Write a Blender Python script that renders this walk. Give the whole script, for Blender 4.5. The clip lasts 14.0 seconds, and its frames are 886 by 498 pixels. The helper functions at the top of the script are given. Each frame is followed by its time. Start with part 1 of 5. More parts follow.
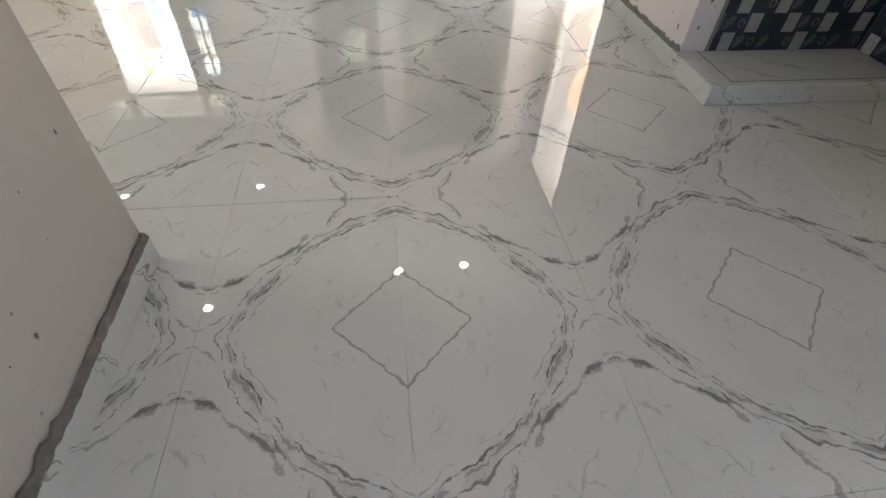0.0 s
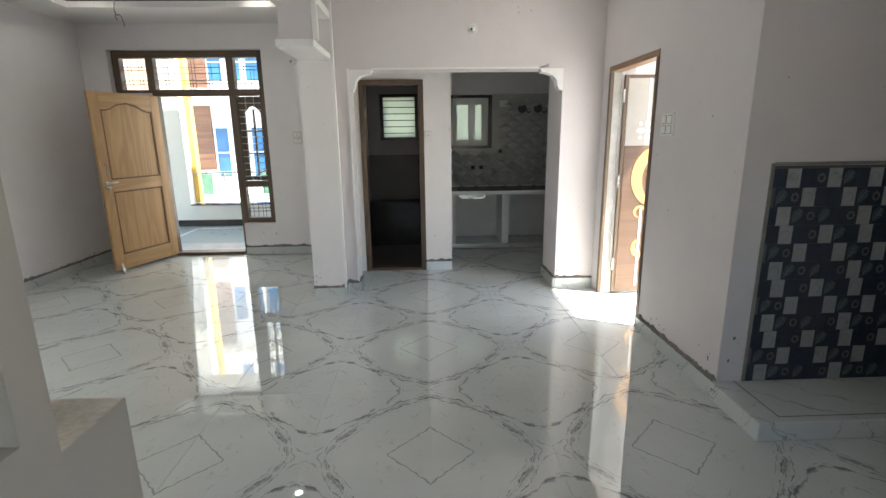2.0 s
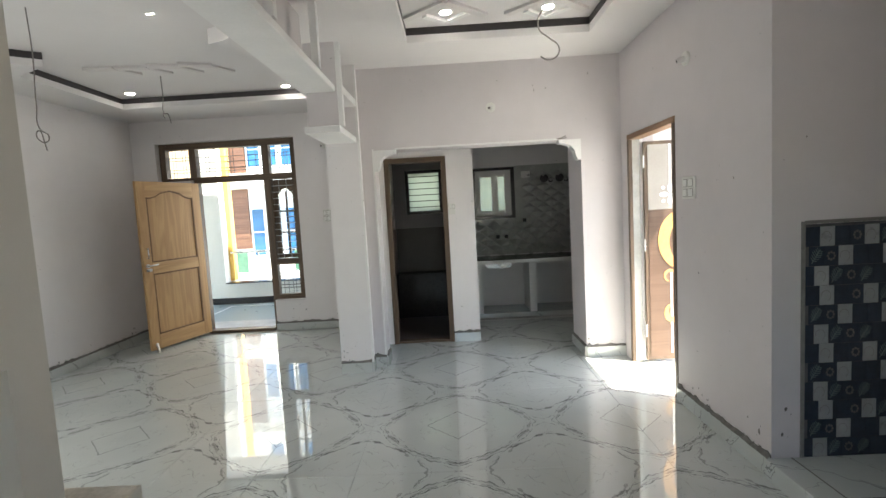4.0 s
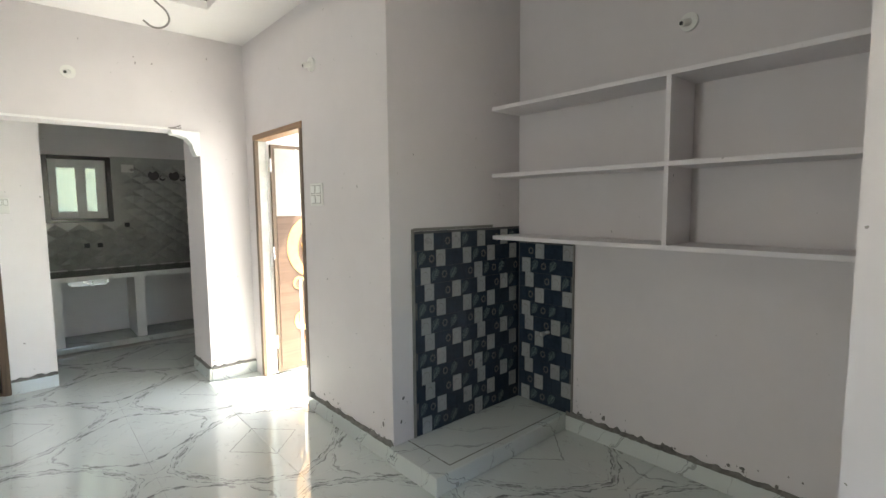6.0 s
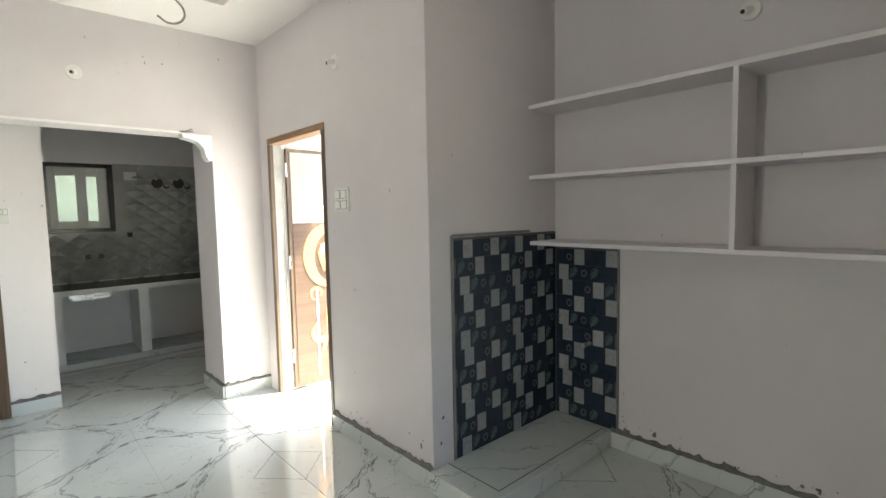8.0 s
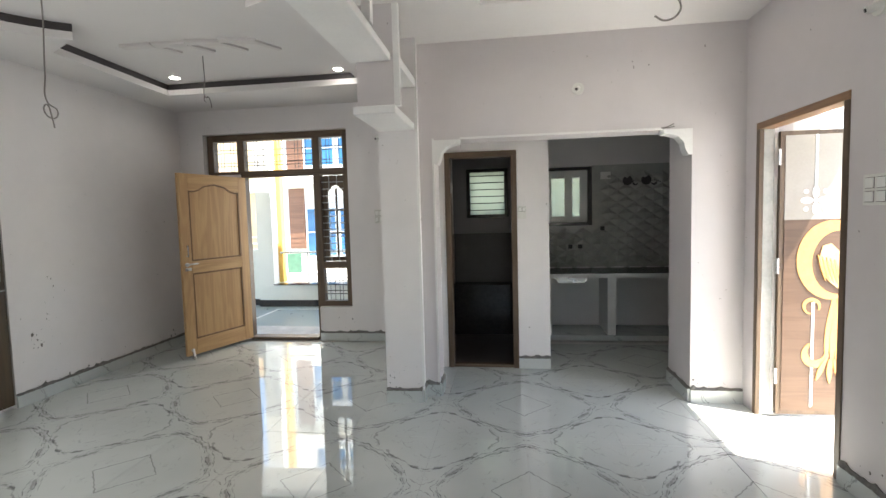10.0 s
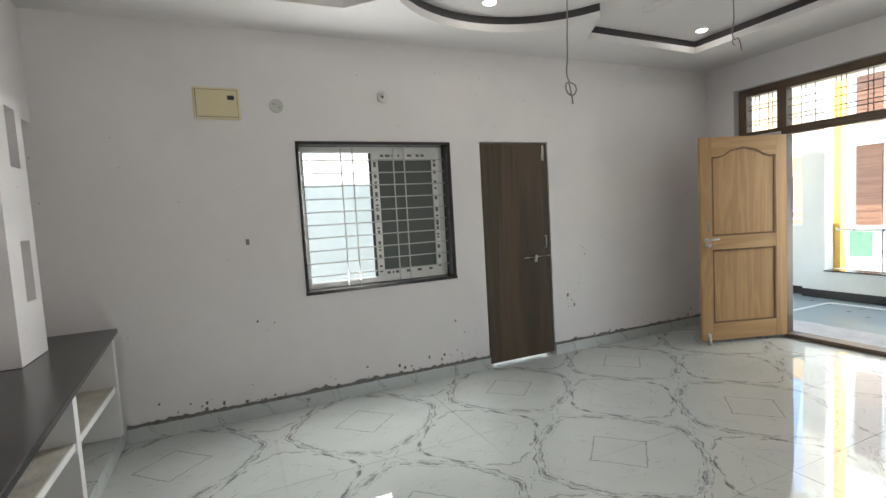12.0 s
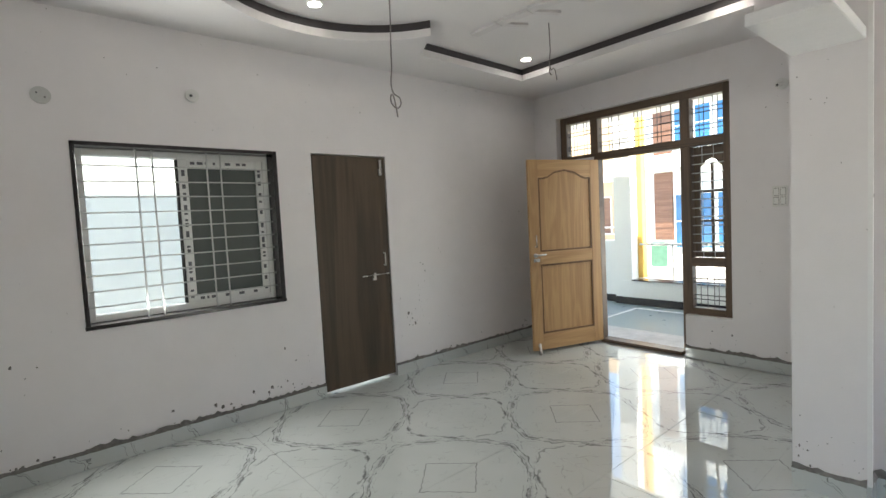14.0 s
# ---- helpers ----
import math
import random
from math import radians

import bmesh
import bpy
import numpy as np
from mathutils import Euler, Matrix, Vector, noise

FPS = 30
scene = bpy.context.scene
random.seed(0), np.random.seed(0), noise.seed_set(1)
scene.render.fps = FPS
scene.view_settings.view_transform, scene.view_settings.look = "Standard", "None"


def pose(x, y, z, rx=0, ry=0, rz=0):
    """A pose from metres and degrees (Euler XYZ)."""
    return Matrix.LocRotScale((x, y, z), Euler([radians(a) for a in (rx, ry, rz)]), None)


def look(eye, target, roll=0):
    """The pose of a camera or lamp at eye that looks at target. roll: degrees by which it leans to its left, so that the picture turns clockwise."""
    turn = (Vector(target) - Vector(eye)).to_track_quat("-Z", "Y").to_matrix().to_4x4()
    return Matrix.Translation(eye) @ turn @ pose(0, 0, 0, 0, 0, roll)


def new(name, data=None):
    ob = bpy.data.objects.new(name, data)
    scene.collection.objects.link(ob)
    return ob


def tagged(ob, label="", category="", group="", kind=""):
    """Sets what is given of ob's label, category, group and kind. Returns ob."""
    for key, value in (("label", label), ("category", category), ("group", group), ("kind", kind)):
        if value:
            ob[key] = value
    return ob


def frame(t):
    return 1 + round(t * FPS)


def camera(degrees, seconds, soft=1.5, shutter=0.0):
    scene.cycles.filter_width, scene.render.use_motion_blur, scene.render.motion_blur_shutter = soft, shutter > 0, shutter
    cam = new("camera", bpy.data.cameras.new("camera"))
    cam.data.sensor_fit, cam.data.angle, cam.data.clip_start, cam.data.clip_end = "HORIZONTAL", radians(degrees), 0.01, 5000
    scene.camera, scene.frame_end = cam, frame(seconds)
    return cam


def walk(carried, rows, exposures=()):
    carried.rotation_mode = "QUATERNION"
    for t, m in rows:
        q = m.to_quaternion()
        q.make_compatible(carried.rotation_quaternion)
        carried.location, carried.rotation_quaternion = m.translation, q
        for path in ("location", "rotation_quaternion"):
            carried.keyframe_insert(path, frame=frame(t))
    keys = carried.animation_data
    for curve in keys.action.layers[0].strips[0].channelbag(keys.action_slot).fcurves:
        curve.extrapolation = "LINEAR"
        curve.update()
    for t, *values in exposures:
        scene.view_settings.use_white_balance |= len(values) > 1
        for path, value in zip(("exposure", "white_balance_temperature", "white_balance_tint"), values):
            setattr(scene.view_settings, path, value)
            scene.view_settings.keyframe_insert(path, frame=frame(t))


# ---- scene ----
cam = camera(85.4, 14.0)
PATH = [
    (0, (0.222, 0.089, 1.198), (0.445, 1.471, -0.23), 3.0),
    (0.5, (0.237, 0.111, 1.252), (0.391, 1.613, -0.06), 1.9),
    (1, (0.233, 0.108, 1.333), (0.349, 1.806, 0.283), 0.9),
    (1.5, (0.237, 0.106, 1.419), (0.329, 1.956, 0.664), -0.1),
    (2, (0.252, 0.108, 1.496), (0.319, 2.054, 1.039), -0.7),
    (2.2, (0.246, 0.106, 1.515), (0.302, 2.074, 1.161), -0.8),
    (4.3, (0.32, 0.11, 1.5), (0.269, 2.102, 1.334), -3.3),
    (4.5, (0.346, 0.127, 1.497), (0.488, 2.115, 1.323), -2.9),
    (5, (0.369, 0.185, 1.501), (0.987, 2.079, 1.333), -2.2),
    (5.5, (0.331, 0.288, 1.49), (1.376, 1.984, 1.316), -1.3),
    (6, (0.376, 0.396, 1.476), (1.693, 1.89, 1.294), -0.5),
    (6.5, (0.474, 0.527, 1.473), (1.988, 1.823, 1.3), -0.4),
    (7, (0.459, 0.648, 1.476), (2.06, 1.834, 1.303), -0.5),
    (7.2, (0.421, 0.698, 1.462), (2.01, 1.9, 1.293), -0.6),
    (9.3, (0.233, 0.714, 1.471), (0.595, 2.677, 1.343), -1.6),
    (9.5, (0.208, 0.73, 1.471), (0.399, 2.717, 1.347), -1.6),
    (10, (0.15, 0.853, 1.481), (-0.117, 2.831, 1.345), -1.5),
    (10.5, (0.059, 1.03, 1.442), (-0.753, 2.851, 1.285), -1.4),
    (11, (0.018, 1.18, 1.452), (-1.237, 2.727, 1.282), -1.4),
    (11.5, (0.006, 1.337, 1.43), (-1.614, 2.499, 1.268), -2.3),
    (12, (-0.063, 1.385, 1.437), (-1.889, 2.189, 1.289), -3.3),
    (12.5, (-0.05, 1.436, 1.447), (-1.942, 2.074, 1.328), -3.8),
    (13, (-0.017, 1.547, 1.45), (-1.841, 2.359, 1.346), -3.4),
    (13.5, (0.004, 1.624, 1.438), (-1.685, 2.69, 1.333), -3.2),
    (14, (-0.138, 1.673, 1.439), (-1.658, 2.968, 1.321), -2.9),
]
EXPOSURES = [(0, 3.17, 7500, 13), (0.5, 3.04, 7500, 12), (1.0, 2.8, 7350, 11), (1.5, 2.65, 7100, 8), (2.0, 2.65, 6950, 7), (4.5, 2.65, 7000, 6), (5.0, 2.68, 7050, 6),
             (5.5, 3.02, 7080, 5), (6.0, 3.25, 7150, 4), (6.5, 3.36, 7250, 3), (7.2, 3.4, 7250, 3), (9.3, 2.65, 6980, 7), (10.0, 2.62, 6950, 8), (11.0, 2.6, 6930, 8),
             (12.0, 2.75, 6900, 7), (12.5, 2.83, 6900, 7), (14.0, 2.62, 6950, 7)]
walk(cam, [(t, look(eye, target, roll)) for t, eye, target, roll in PATH], EXPOSURES)

# ---- world, sun, exposure ----
SUN_EL, SUN_AZ = 61.0, -22.0          # degrees above the horizon; azimuth from +x towards +y
world = bpy.data.worlds.new("world")
scene.world = world
world.use_nodes = True
wn = world.node_tree
sky = wn.nodes.new("ShaderNodeTexSky")
sky.sky_type = "NISHITA"
sky.sun_disc = False
sky.sun_elevation = radians(SUN_EL)
sky.sun_rotation = radians(90 - SUN_AZ)
wn.links.new(sky.outputs[0], wn.nodes["Background"].inputs[0])
wn.nodes["Background"].inputs[1].default_value = 0.15
sun = new("sun", bpy.data.lights.new("sun", "SUN"))
sun.data.energy, sun.data.angle, sun.data.color = 5.0, radians(0.5), (1.0, 0.95, 0.88)
sun_way = Vector((math.cos(radians(SUN_EL)) * math.cos(radians(SUN_AZ)),
                  math.cos(radians(SUN_EL)) * math.sin(radians(SUN_AZ)), math.sin(radians(SUN_EL))))
sun.matrix_world = look(sun_way * 30, (0, 0, 0))


def window_light(name, m, sx, sy, watts, color=(0.93, 0.97, 1.0)):
    """The sky's light in an opening; it shines along the pose's -z."""
    la = bpy.data.lights.new(name, "AREA")
    la.shape, la.size, la.size_y, la.energy, la.color = "RECTANGLE", sx, sy, watts, color
    ob = new(name, la)
    ob.matrix_world = m
    return ob


window_light("sky_light_window", look((-3.90, 2.22, 1.455), (0, 2.22, 1.2)), 0.5, 1.06, 5.5)
window_light("sky_light_side_door", look((1.93, 4.07, 1.02), (-2, 4.07, 0.9)), 0.8, 1.95, 0.95)
window_light("sky_light_entrance", look((-2.62, 6.62, 1.1), (-2.3, 2.0, 0.2)), 0.85, 1.9, 1.25)
# added lamp in an unseen opening behind the camera, to brighten pier and alcove
window_light("added_light_passage", look((0.85, -1.75, 1.5), (0.85, 2.0, 1.2)), 1.2, 1.1, 0.32)


# ---- materials ----
def nodes_of(name):
    m = bpy.data.materials.new(name)
    m.use_nodes = True
    return m, m.node_tree.nodes, m.node_tree.links, m.node_tree.nodes["Principled BSDF"]


def ramp(nd, stops):
    r = nd.new("ShaderNodeValToRGB")
    el = r.color_ramp.elements
    while len(el) < len(stops):
        el.new(0.5)
    for e, (p, c) in zip(el, stops):
        e.position, e.color = p, (*c, 1)
    return r


def noise_node(nd, lk, coord, scale, detail=4, rough=0.55, dist=0.0):
    n = nd.new("ShaderNodeTexNoise")
    n.inputs["Scale"].default_value, n.inputs["Detail"].default_value = scale, detail
    n.inputs["Roughness"].default_value, n.inputs["Distortion"].default_value = rough, dist
    lk.new(coord, n.inputs["Vector"])
    return n


def mathn(nd, lk, op, a, b=None, c=None):
    n = nd.new("ShaderNodeMath")
    n.operation = op
    for i, v in enumerate((a, b, c)):
        if v is None:
            continue
        if isinstance(v, (int, float)):
            n.inputs[i].default_value = v
        else:
            lk.new(v, n.inputs[i])
    return n.outputs[0]


def mixc(nd, lk, fac, a, b, blend="MIX"):
    n = nd.new("ShaderNodeMix")
    n.data_type, n.blend_type = "RGBA", blend
    for sock, v in ((n.inputs[0], fac), (n.inputs[6], a), (n.inputs[7], b)):
        if isinstance(v, tuple):
            sock.default_value = (*v, 1)
        elif isinstance(v, (int, float)):
            sock.default_value = v
        else:
            lk.new(v, sock)
    return n.outputs[2]


def bump(nd, lk, p, height, strength, dist=0.01):
    b = nd.new("ShaderNodeBump")
    b.inputs["Strength"].default_value, b.inputs["Distance"].default_value = strength, dist
    lk.new(height, b.inputs["Height"])
    lk.new(b.outputs[0], p.inputs["Normal"])


def world_pos(nd):
    return nd.new("ShaderNodeNewGeometry").outputs["Position"]


def plain(name, color, rough=0.5, metal=0.0, var=0.12, scale=6.0, grain=60.0, relief=0.1):
    """A plain surface with blotches at two scales, slightly uneven gloss and fine relief."""
    m, nd, lk, p = nodes_of(name)
    pos = world_pos(nd)
    n1, n2 = noise_node(nd, lk, pos, scale, 5), noise_node(nd, lk, pos, grain, 3)
    v = mathn(nd, lk, "ADD", mathn(nd, lk, "MULTIPLY", n1.outputs[0], 0.65), mathn(nd, lk, "MULTIPLY", n2.outputs[0], 0.35))
    dark = tuple(c * (1 - var) for c in color)
    light = tuple(min(1, c * (1 + var)) for c in color)
    r = ramp(nd, [(0.3, dark), (0.7, light)])
    lk.new(v, r.inputs[0])
    lk.new(r.outputs[0], p.inputs["Base Color"])
    lk.new(mathn(nd, lk, "MULTIPLY_ADD", n1.outputs[0], 0.16, max(0.02, rough - 0.08)), p.inputs["Roughness"])
    p.inputs["Metallic"].default_value = metal
    if relief:
        bump(nd, lk, p, n2.outputs[0], relief, 0.002)
    return m


def plaster(name, color):
    """Painted plaster: roller grain, faint patches, few smudges and specks of cement."""
    m, nd, lk, p = nodes_of(name)
    pos = world_pos(nd)
    big, mid, fine = noise_node(nd, lk, pos, 0.9, 4), noise_node(nd, lk, pos, 5.0, 6, 0.65), noise_node(nd, lk, pos, 140, 2)
    base = ramp(nd, [(0.3, tuple(c * 0.94 for c in color)), (0.7, tuple(min(1, c * 1.03) for c in color))])
    lk.new(mathn(nd, lk, "ADD", mathn(nd, lk, "MULTIPLY", big.outputs[0], 0.6), mathn(nd, lk, "MULTIPLY", mid.outputs[0], 0.4)), base.inputs[0])
    smear = ramp(nd, [(0.70, (0, 0, 0)), (0.80, (1, 1, 1))])
    lk.new(noise_node(nd, lk, pos, 2.6, 7, 0.7, 0.6).outputs[0], smear.inputs[0])
    col = mixc(nd, lk, mathn(nd, lk, "MULTIPLY", smear.outputs[0], 0.25), base.outputs[0], tuple(c * 0.72 for c in color))
    speck = ramp(nd, [(0.765, (0, 0, 0)), (0.78, (1, 1, 1))])
    lk.new(noise_node(nd, lk, pos, 34, 2, 0.5).outputs[0], speck.inputs[0])
    col = mixc(nd, lk, mathn(nd, lk, "MULTIPLY", speck.outputs[0], 0.8), col, (0.2, 0.18, 0.16))
    lk.new(col, p.inputs["Base Color"])
    p.inputs["Roughness"].default_value = 0.62
    h = mathn(nd, lk, "ADD", mathn(nd, lk, "MULTIPLY", fine.outputs[0], 0.4), mid.outputs[0])
    bump(nd, lk, p, h, 0.22, 0.004)
    return m


def wood(name, c1, c2, axis=2, scale=1.0, rough=0.4, knots=True):
    """Straight-grained wood along one axis of the object."""
    m, nd, lk, p = nodes_of(name)
    tc = nd.new("ShaderNodeTexCoord")
    mp = nd.new("ShaderNodeMapping")
    s = [9.0 * scale] * 3
    s[axis] = 0.55 * scale
    mp.inputs["Scale"].default_value = s
    lk.new(tc.outputs["Object"], mp.inputs[0])
    warp = noise_node(nd, lk, mp.outputs[0], 0.8, 4, 0.5, 1.2)
    fine = noise_node(nd, lk, mp.outputs[0], 7.0, 5, 0.65, 0.3)
    rings = mathn(nd, lk, "SINE", mathn(nd, lk, "MULTIPLY", warp.outputs[0], 26))
    v = mathn(nd, lk, "ADD", mathn(nd, lk, "MULTIPLY_ADD", rings, 0.16, 0.22), mathn(nd, lk, "MULTIPLY", fine.outputs[0], 0.55))
    r = ramp(nd, [(0.15, c2), (0.75, c1)])
    lk.new(v, r.inputs[0])
    out = r.outputs[0]
    if knots:
        k = ramp(nd, [(0.73, (0, 0, 0)), (0.80, (1, 1, 1))])
        lk.new(noise_node(nd, lk, tc.outputs["Object"], 3.2, 3, 0.5, 0.4).outputs[0], k.inputs[0])
        out = mixc(nd, lk, mathn(nd, lk, "MULTIPLY", k.outputs[0], 0.55), out, tuple(c * 0.4 for c in c2))
    lk.new(out, p.inputs["Base Color"])
    lk.new(mathn(nd, lk, "MULTIPLY_ADD", fine.outputs[0], 0.2, rough - 0.1), p.inputs["Roughness"])
    bump(nd, lk, p, fine.outputs[0], 0.15, 0.002)
    return m


def vmath(nd, lk, op, a, b=None, scale=None):
    n = nd.new("ShaderNodeVectorMath")
    n.operation = op
    for i, v in enumerate((a, b)):
        if isinstance(v, tuple):
            n.inputs[i].default_value = v
        elif v is not None:
            lk.new(v, n.inputs[i])
    if scale is not None:
        n.inputs["Scale"].default_value = scale
    return n.outputs[0]


def warped(nd, lk, coord, scale, amount, detail=4, rough=0.6):
    """The coordinate, shaken by a noise of its own."""
    n = noise_node(nd, lk, coord, scale, detail, rough)
    return vmath(nd, lk, "ADD", coord, vmath(nd, lk, "SCALE", vmath(nd, lk, "SUBTRACT", n.outputs["Color"], (0.5, 0.5, 0.5)), scale=amount))


def marble(name, pattern=True, gloss=0.026):
    """White polished vitrified tile, book-matched: grey veins loop round a thin diamond and mirror at every joint."""
    m, nd, lk, p = nodes_of(name)
    pos = world_pos(nd)
    big = noise_node(nd, lk, pos, 1.1, 3)
    base = ramp(nd, [(0.3, (0.49, 0.518, 0.505)), (0.7, (0.578, 0.608, 0.59))])
    lk.new(big.outputs[0], base.inputs[0])
    col = base.outputs[0]
    pale, dark = (0.27, 0.275, 0.27), (0.125, 0.128, 0.13)

    def thickness(coord, scale, lo, hi, least=0.0):
        r = nd.new("ShaderNodeMapRange")
        r.inputs[1].default_value, r.inputs[2].default_value = lo, hi
        r.inputs[3].default_value, r.inputs[4].default_value = least, 1.0
        lk.new(noise_node(nd, lk, coord, scale, 4, 0.6).outputs[0], r.inputs[0])
        return r.outputs[0]

    def line(value, centre, width, strength, thick, colour):
        nonlocal col
        d = mathn(nd, lk, "ABSOLUTE", mathn(nd, lk, "SUBTRACT", value, centre))
        d = mathn(nd, lk, "DIVIDE", d, mathn(nd, lk, "MULTIPLY_ADD", thick, width, 0.0004))
        f = nd.new("ShaderNodeMapRange")
        f.interpolation_type = "SMOOTHSTEP"
        f.inputs[1].default_value, f.inputs[2].default_value = 0.55, 1.0
        f.inputs[3].default_value, f.inputs[4].default_value = strength, 0.0
        lk.new(d, f.inputs[0])
        col = mixc(nd, lk, mathn(nd, lk, "MULTIPLY", f.outputs[0], mathn(nd, lk, "MINIMUM", mathn(nd, lk, "MULTIPLY", thick, 3.0), 1.0)), col, colour)

    if pattern:
        sp = nd.new("ShaderNodeSeparateXYZ")
        lk.new(warped(nd, lk, pos, 3.0, 0.016), sp.inputs[0])

        def fold(s, o):
            q = mathn(nd, lk, "FRACT", mathn(nd, lk, "DIVIDE", mathn(nd, lk, "SUBTRACT", s, o - 0.6), 1.2))
            return mathn(nd, lk, "ABSOLUTE", mathn(nd, lk, "MULTIPLY", mathn(nd, lk, "SUBTRACT", q, 0.5), 1.2))

        quad = nd.new("ShaderNodeCombineXYZ")
        lk.new(fold(sp.outputs[0], 0.25), quad.inputs[0])
        lk.new(fold(sp.outputs[1], 0.95), quad.inputs[1])
        quad = quad.outputs[0]
        bent = nd.new("ShaderNodeSeparateXYZ")
        lk.new(warped(nd, lk, warped(nd, lk, quad, 5.0, 0.13), 24.0, 0.016), bent.inputs[0])
        u, v = bent.outputs[0], bent.outputs[1]
        uv = mathn(nd, lk, "MULTIPLY", u, v)
        total = mathn(nd, lk, "ADD", u, v)
        g = mathn(nd, lk, "MULTIPLY_ADD", uv, -1.2, total)
        other = nd.new("ShaderNodeSeparateXYZ")
        lk.new(warped(nd, lk, warped(nd, lk, vmath(nd, lk, "ADD", quad, (0.0, 0.0, 2.6)), 9.0, 0.10), 30.0, 0.022), other.inputs[0])
        u2, v2 = mathn(nd, lk, "SUBTRACT", 0.6, other.outputs[0]), mathn(nd, lk, "SUBTRACT", 0.6, other.outputs[1])
        far = mathn(nd, lk, "ADD", u2, v2)

        def eased(x):
            return mathn(nd, lk, "SQRT", mathn(nd, lk, "MULTIPLY_ADD", x, x, 0.006))

        g2 = mathn(nd, lk, "MULTIPLY_ADD", mathn(nd, lk, "MULTIPLY", u2, v2), -0.45, mathn(nd, lk, "ADD", eased(u2), eased(v2)))
        near_saddle = nd.new("ShaderNodeMapRange")
        near_saddle.inputs[1].default_value, near_saddle.inputs[2].default_value = 0.25, 0.42
        lk.new(mathn(nd, lk, "ABSOLUTE", mathn(nd, lk, "SUBTRACT", u, v)), near_saddle.inputs[0])
        ta, tb, tc = thickness(quad, 15.0, 0.42, 0.68, 0.04), thickness(vmath(nd, lk, "ADD", quad, (3.1, 1.7, 0.4)), 12.0, 0.42, 0.68, 0.03), thickness(vmath(nd, lk, "ADD", quad, (7.3, 5.2, 0.9)), 9.0, 0.47, 0.70)
        # soft wash beside the strands, the strands of the loop, the leafy outer strand, thin crossings and faint echoes
        line(g2, 0.495, 0.055, 0.36, tc, pale)
        line(g, 0.518, 0.050, 0.22, tb, pale)
        line(g, 0.520, 0.010, 0.85, tb, pale)
        line(g, 0.508, 0.008, 0.85, ta, dark)
        line(g, 0.545, 0.007, 0.75, tb, dark)
        line(g, 0.482, 0.006, 0.6, tb, pale)
        line(g2, 0.488, 0.014, 0.75, tb, pale)
        line(g2, 0.497, 0.020, 0.8, tc, dark)
        line(g2, 0.517, 0.006, 0.6, ta, pale)
        line(total, 0.625, 0.010, 0.7, mathn(nd, lk, "MULTIPLY", near_saddle.outputs[0], ta), pale)
        line(total, 0.405, 0.006, 0.40, tc, pale)
        line(far, 0.30, 0.012, 0.40, tc, pale)
        line(far, 0.17, 0.006, 0.35, tb, pale)
        fine = nd.new("ShaderNodeSeparateXYZ")
        lk.new(warped(nd, lk, quad, 16.0, 0.04), fine.inputs[0])
        line(mathn(nd, lk, "ADD", fine.outputs[0], fine.outputs[1]), 0.213, 0.0075, 0.85, thickness(quad, 14.0, 0.25, 0.6, 0.45), pale)
        line(noise_node(nd, lk, warped(nd, lk, quad, 6.0, 0.2), 5.0, 3, 0.5, 0.4).outputs[0], 0.5, 0.010, 0.35, tc, pale)
    else:
        q = nd.new("ShaderNodeSeparateXYZ")
        lk.new(warped(nd, lk, warped(nd, lk, pos, 2.2, 0.35), 12.0, 0.05), q.inputs[0])

        def slant(a, b, c):
            phase = mathn(nd, lk, "MULTIPLY_ADD", q.outputs[0], a, mathn(nd, lk, "MULTIPLY_ADD", q.outputs[1], b, mathn(nd, lk, "MULTIPLY", q.outputs[2], c)))
            return mathn(nd, lk, "FRACT", phase)

        t = thickness(pos, 7.0, 0.38, 0.66, 0.1)
        line(slant(2.4, 3.1, 2.0), 0.5, 0.030, 0.8, t, pale)
        line(slant(2.4, 3.1, 2.0), 0.56, 0.014, 0.7, t, dark)
        line(slant(-1.7, 2.9, 1.1), 0.4, 0.016, 0.55, thickness(pos, 5.0, 0.45, 0.66), pale)
    lk.new(col, p.inputs["Base Color"])
    smudge = noise_node(nd, lk, pos, 3.0, 5, 0.65)
    lk.new(mathn(nd, lk, "MULTIPLY_ADD", smudge.outputs[0], 0.012, gloss - 0.02), p.inputs["Roughness"])
    p.inputs["IOR"].default_value = 1.8
    ripple = noise_node(nd, lk, pos, 2.2, 2, 0.4)
    bump(nd, lk, p, ripple.outputs[0], 0.05, 0.01)
    return m


WHITE = plaster("white_paint", (0.785, 0.755, 0.755))
PUTTY = plaster("beige_putty", (0.52, 0.49, 0.44))
LILAC = plaster("lilac_paint", (0.64, 0.60, 0.605))
CEIL = plain("ceiling_paint", (0.73, 0.705, 0.70), 0.7, var=0.03, scale=1.5)
TRIMW = plain("trim_white", (0.80, 0.79, 0.78), 0.55, var=0.05, scale=4)
MARBLE = marble("marble_tile")
SKIRT = marble("marble_skirting", False, 0.08)
GROUT = plain("grout", (0.50, 0.49, 0.48), 0.8, var=0.2)
MORTAR = plain("cement_mortar", (0.16, 0.15, 0.14), 0.9, var=0.4, scale=20, relief=0.5)
TEAK = wood("teak", (0.61, 0.385, 0.185), (0.44, 0.25, 0.112), 2, 1.0, 0.42)
TEAKF = wood("teak_frame", (0.145, 0.095, 0.06), (0.075, 0.048, 0.03), 2, 1.3, 0.45, False)
TEAKH = wood("teak_frame_level", (0.145, 0.095, 0.06), (0.075, 0.048, 0.03), 0, 1.3, 0.45, False)
LAMINATE = wood("laminate", (0.10, 0.067, 0.040), (0.030, 0.020, 0.0125), 2, 0.45, 0.4, False)
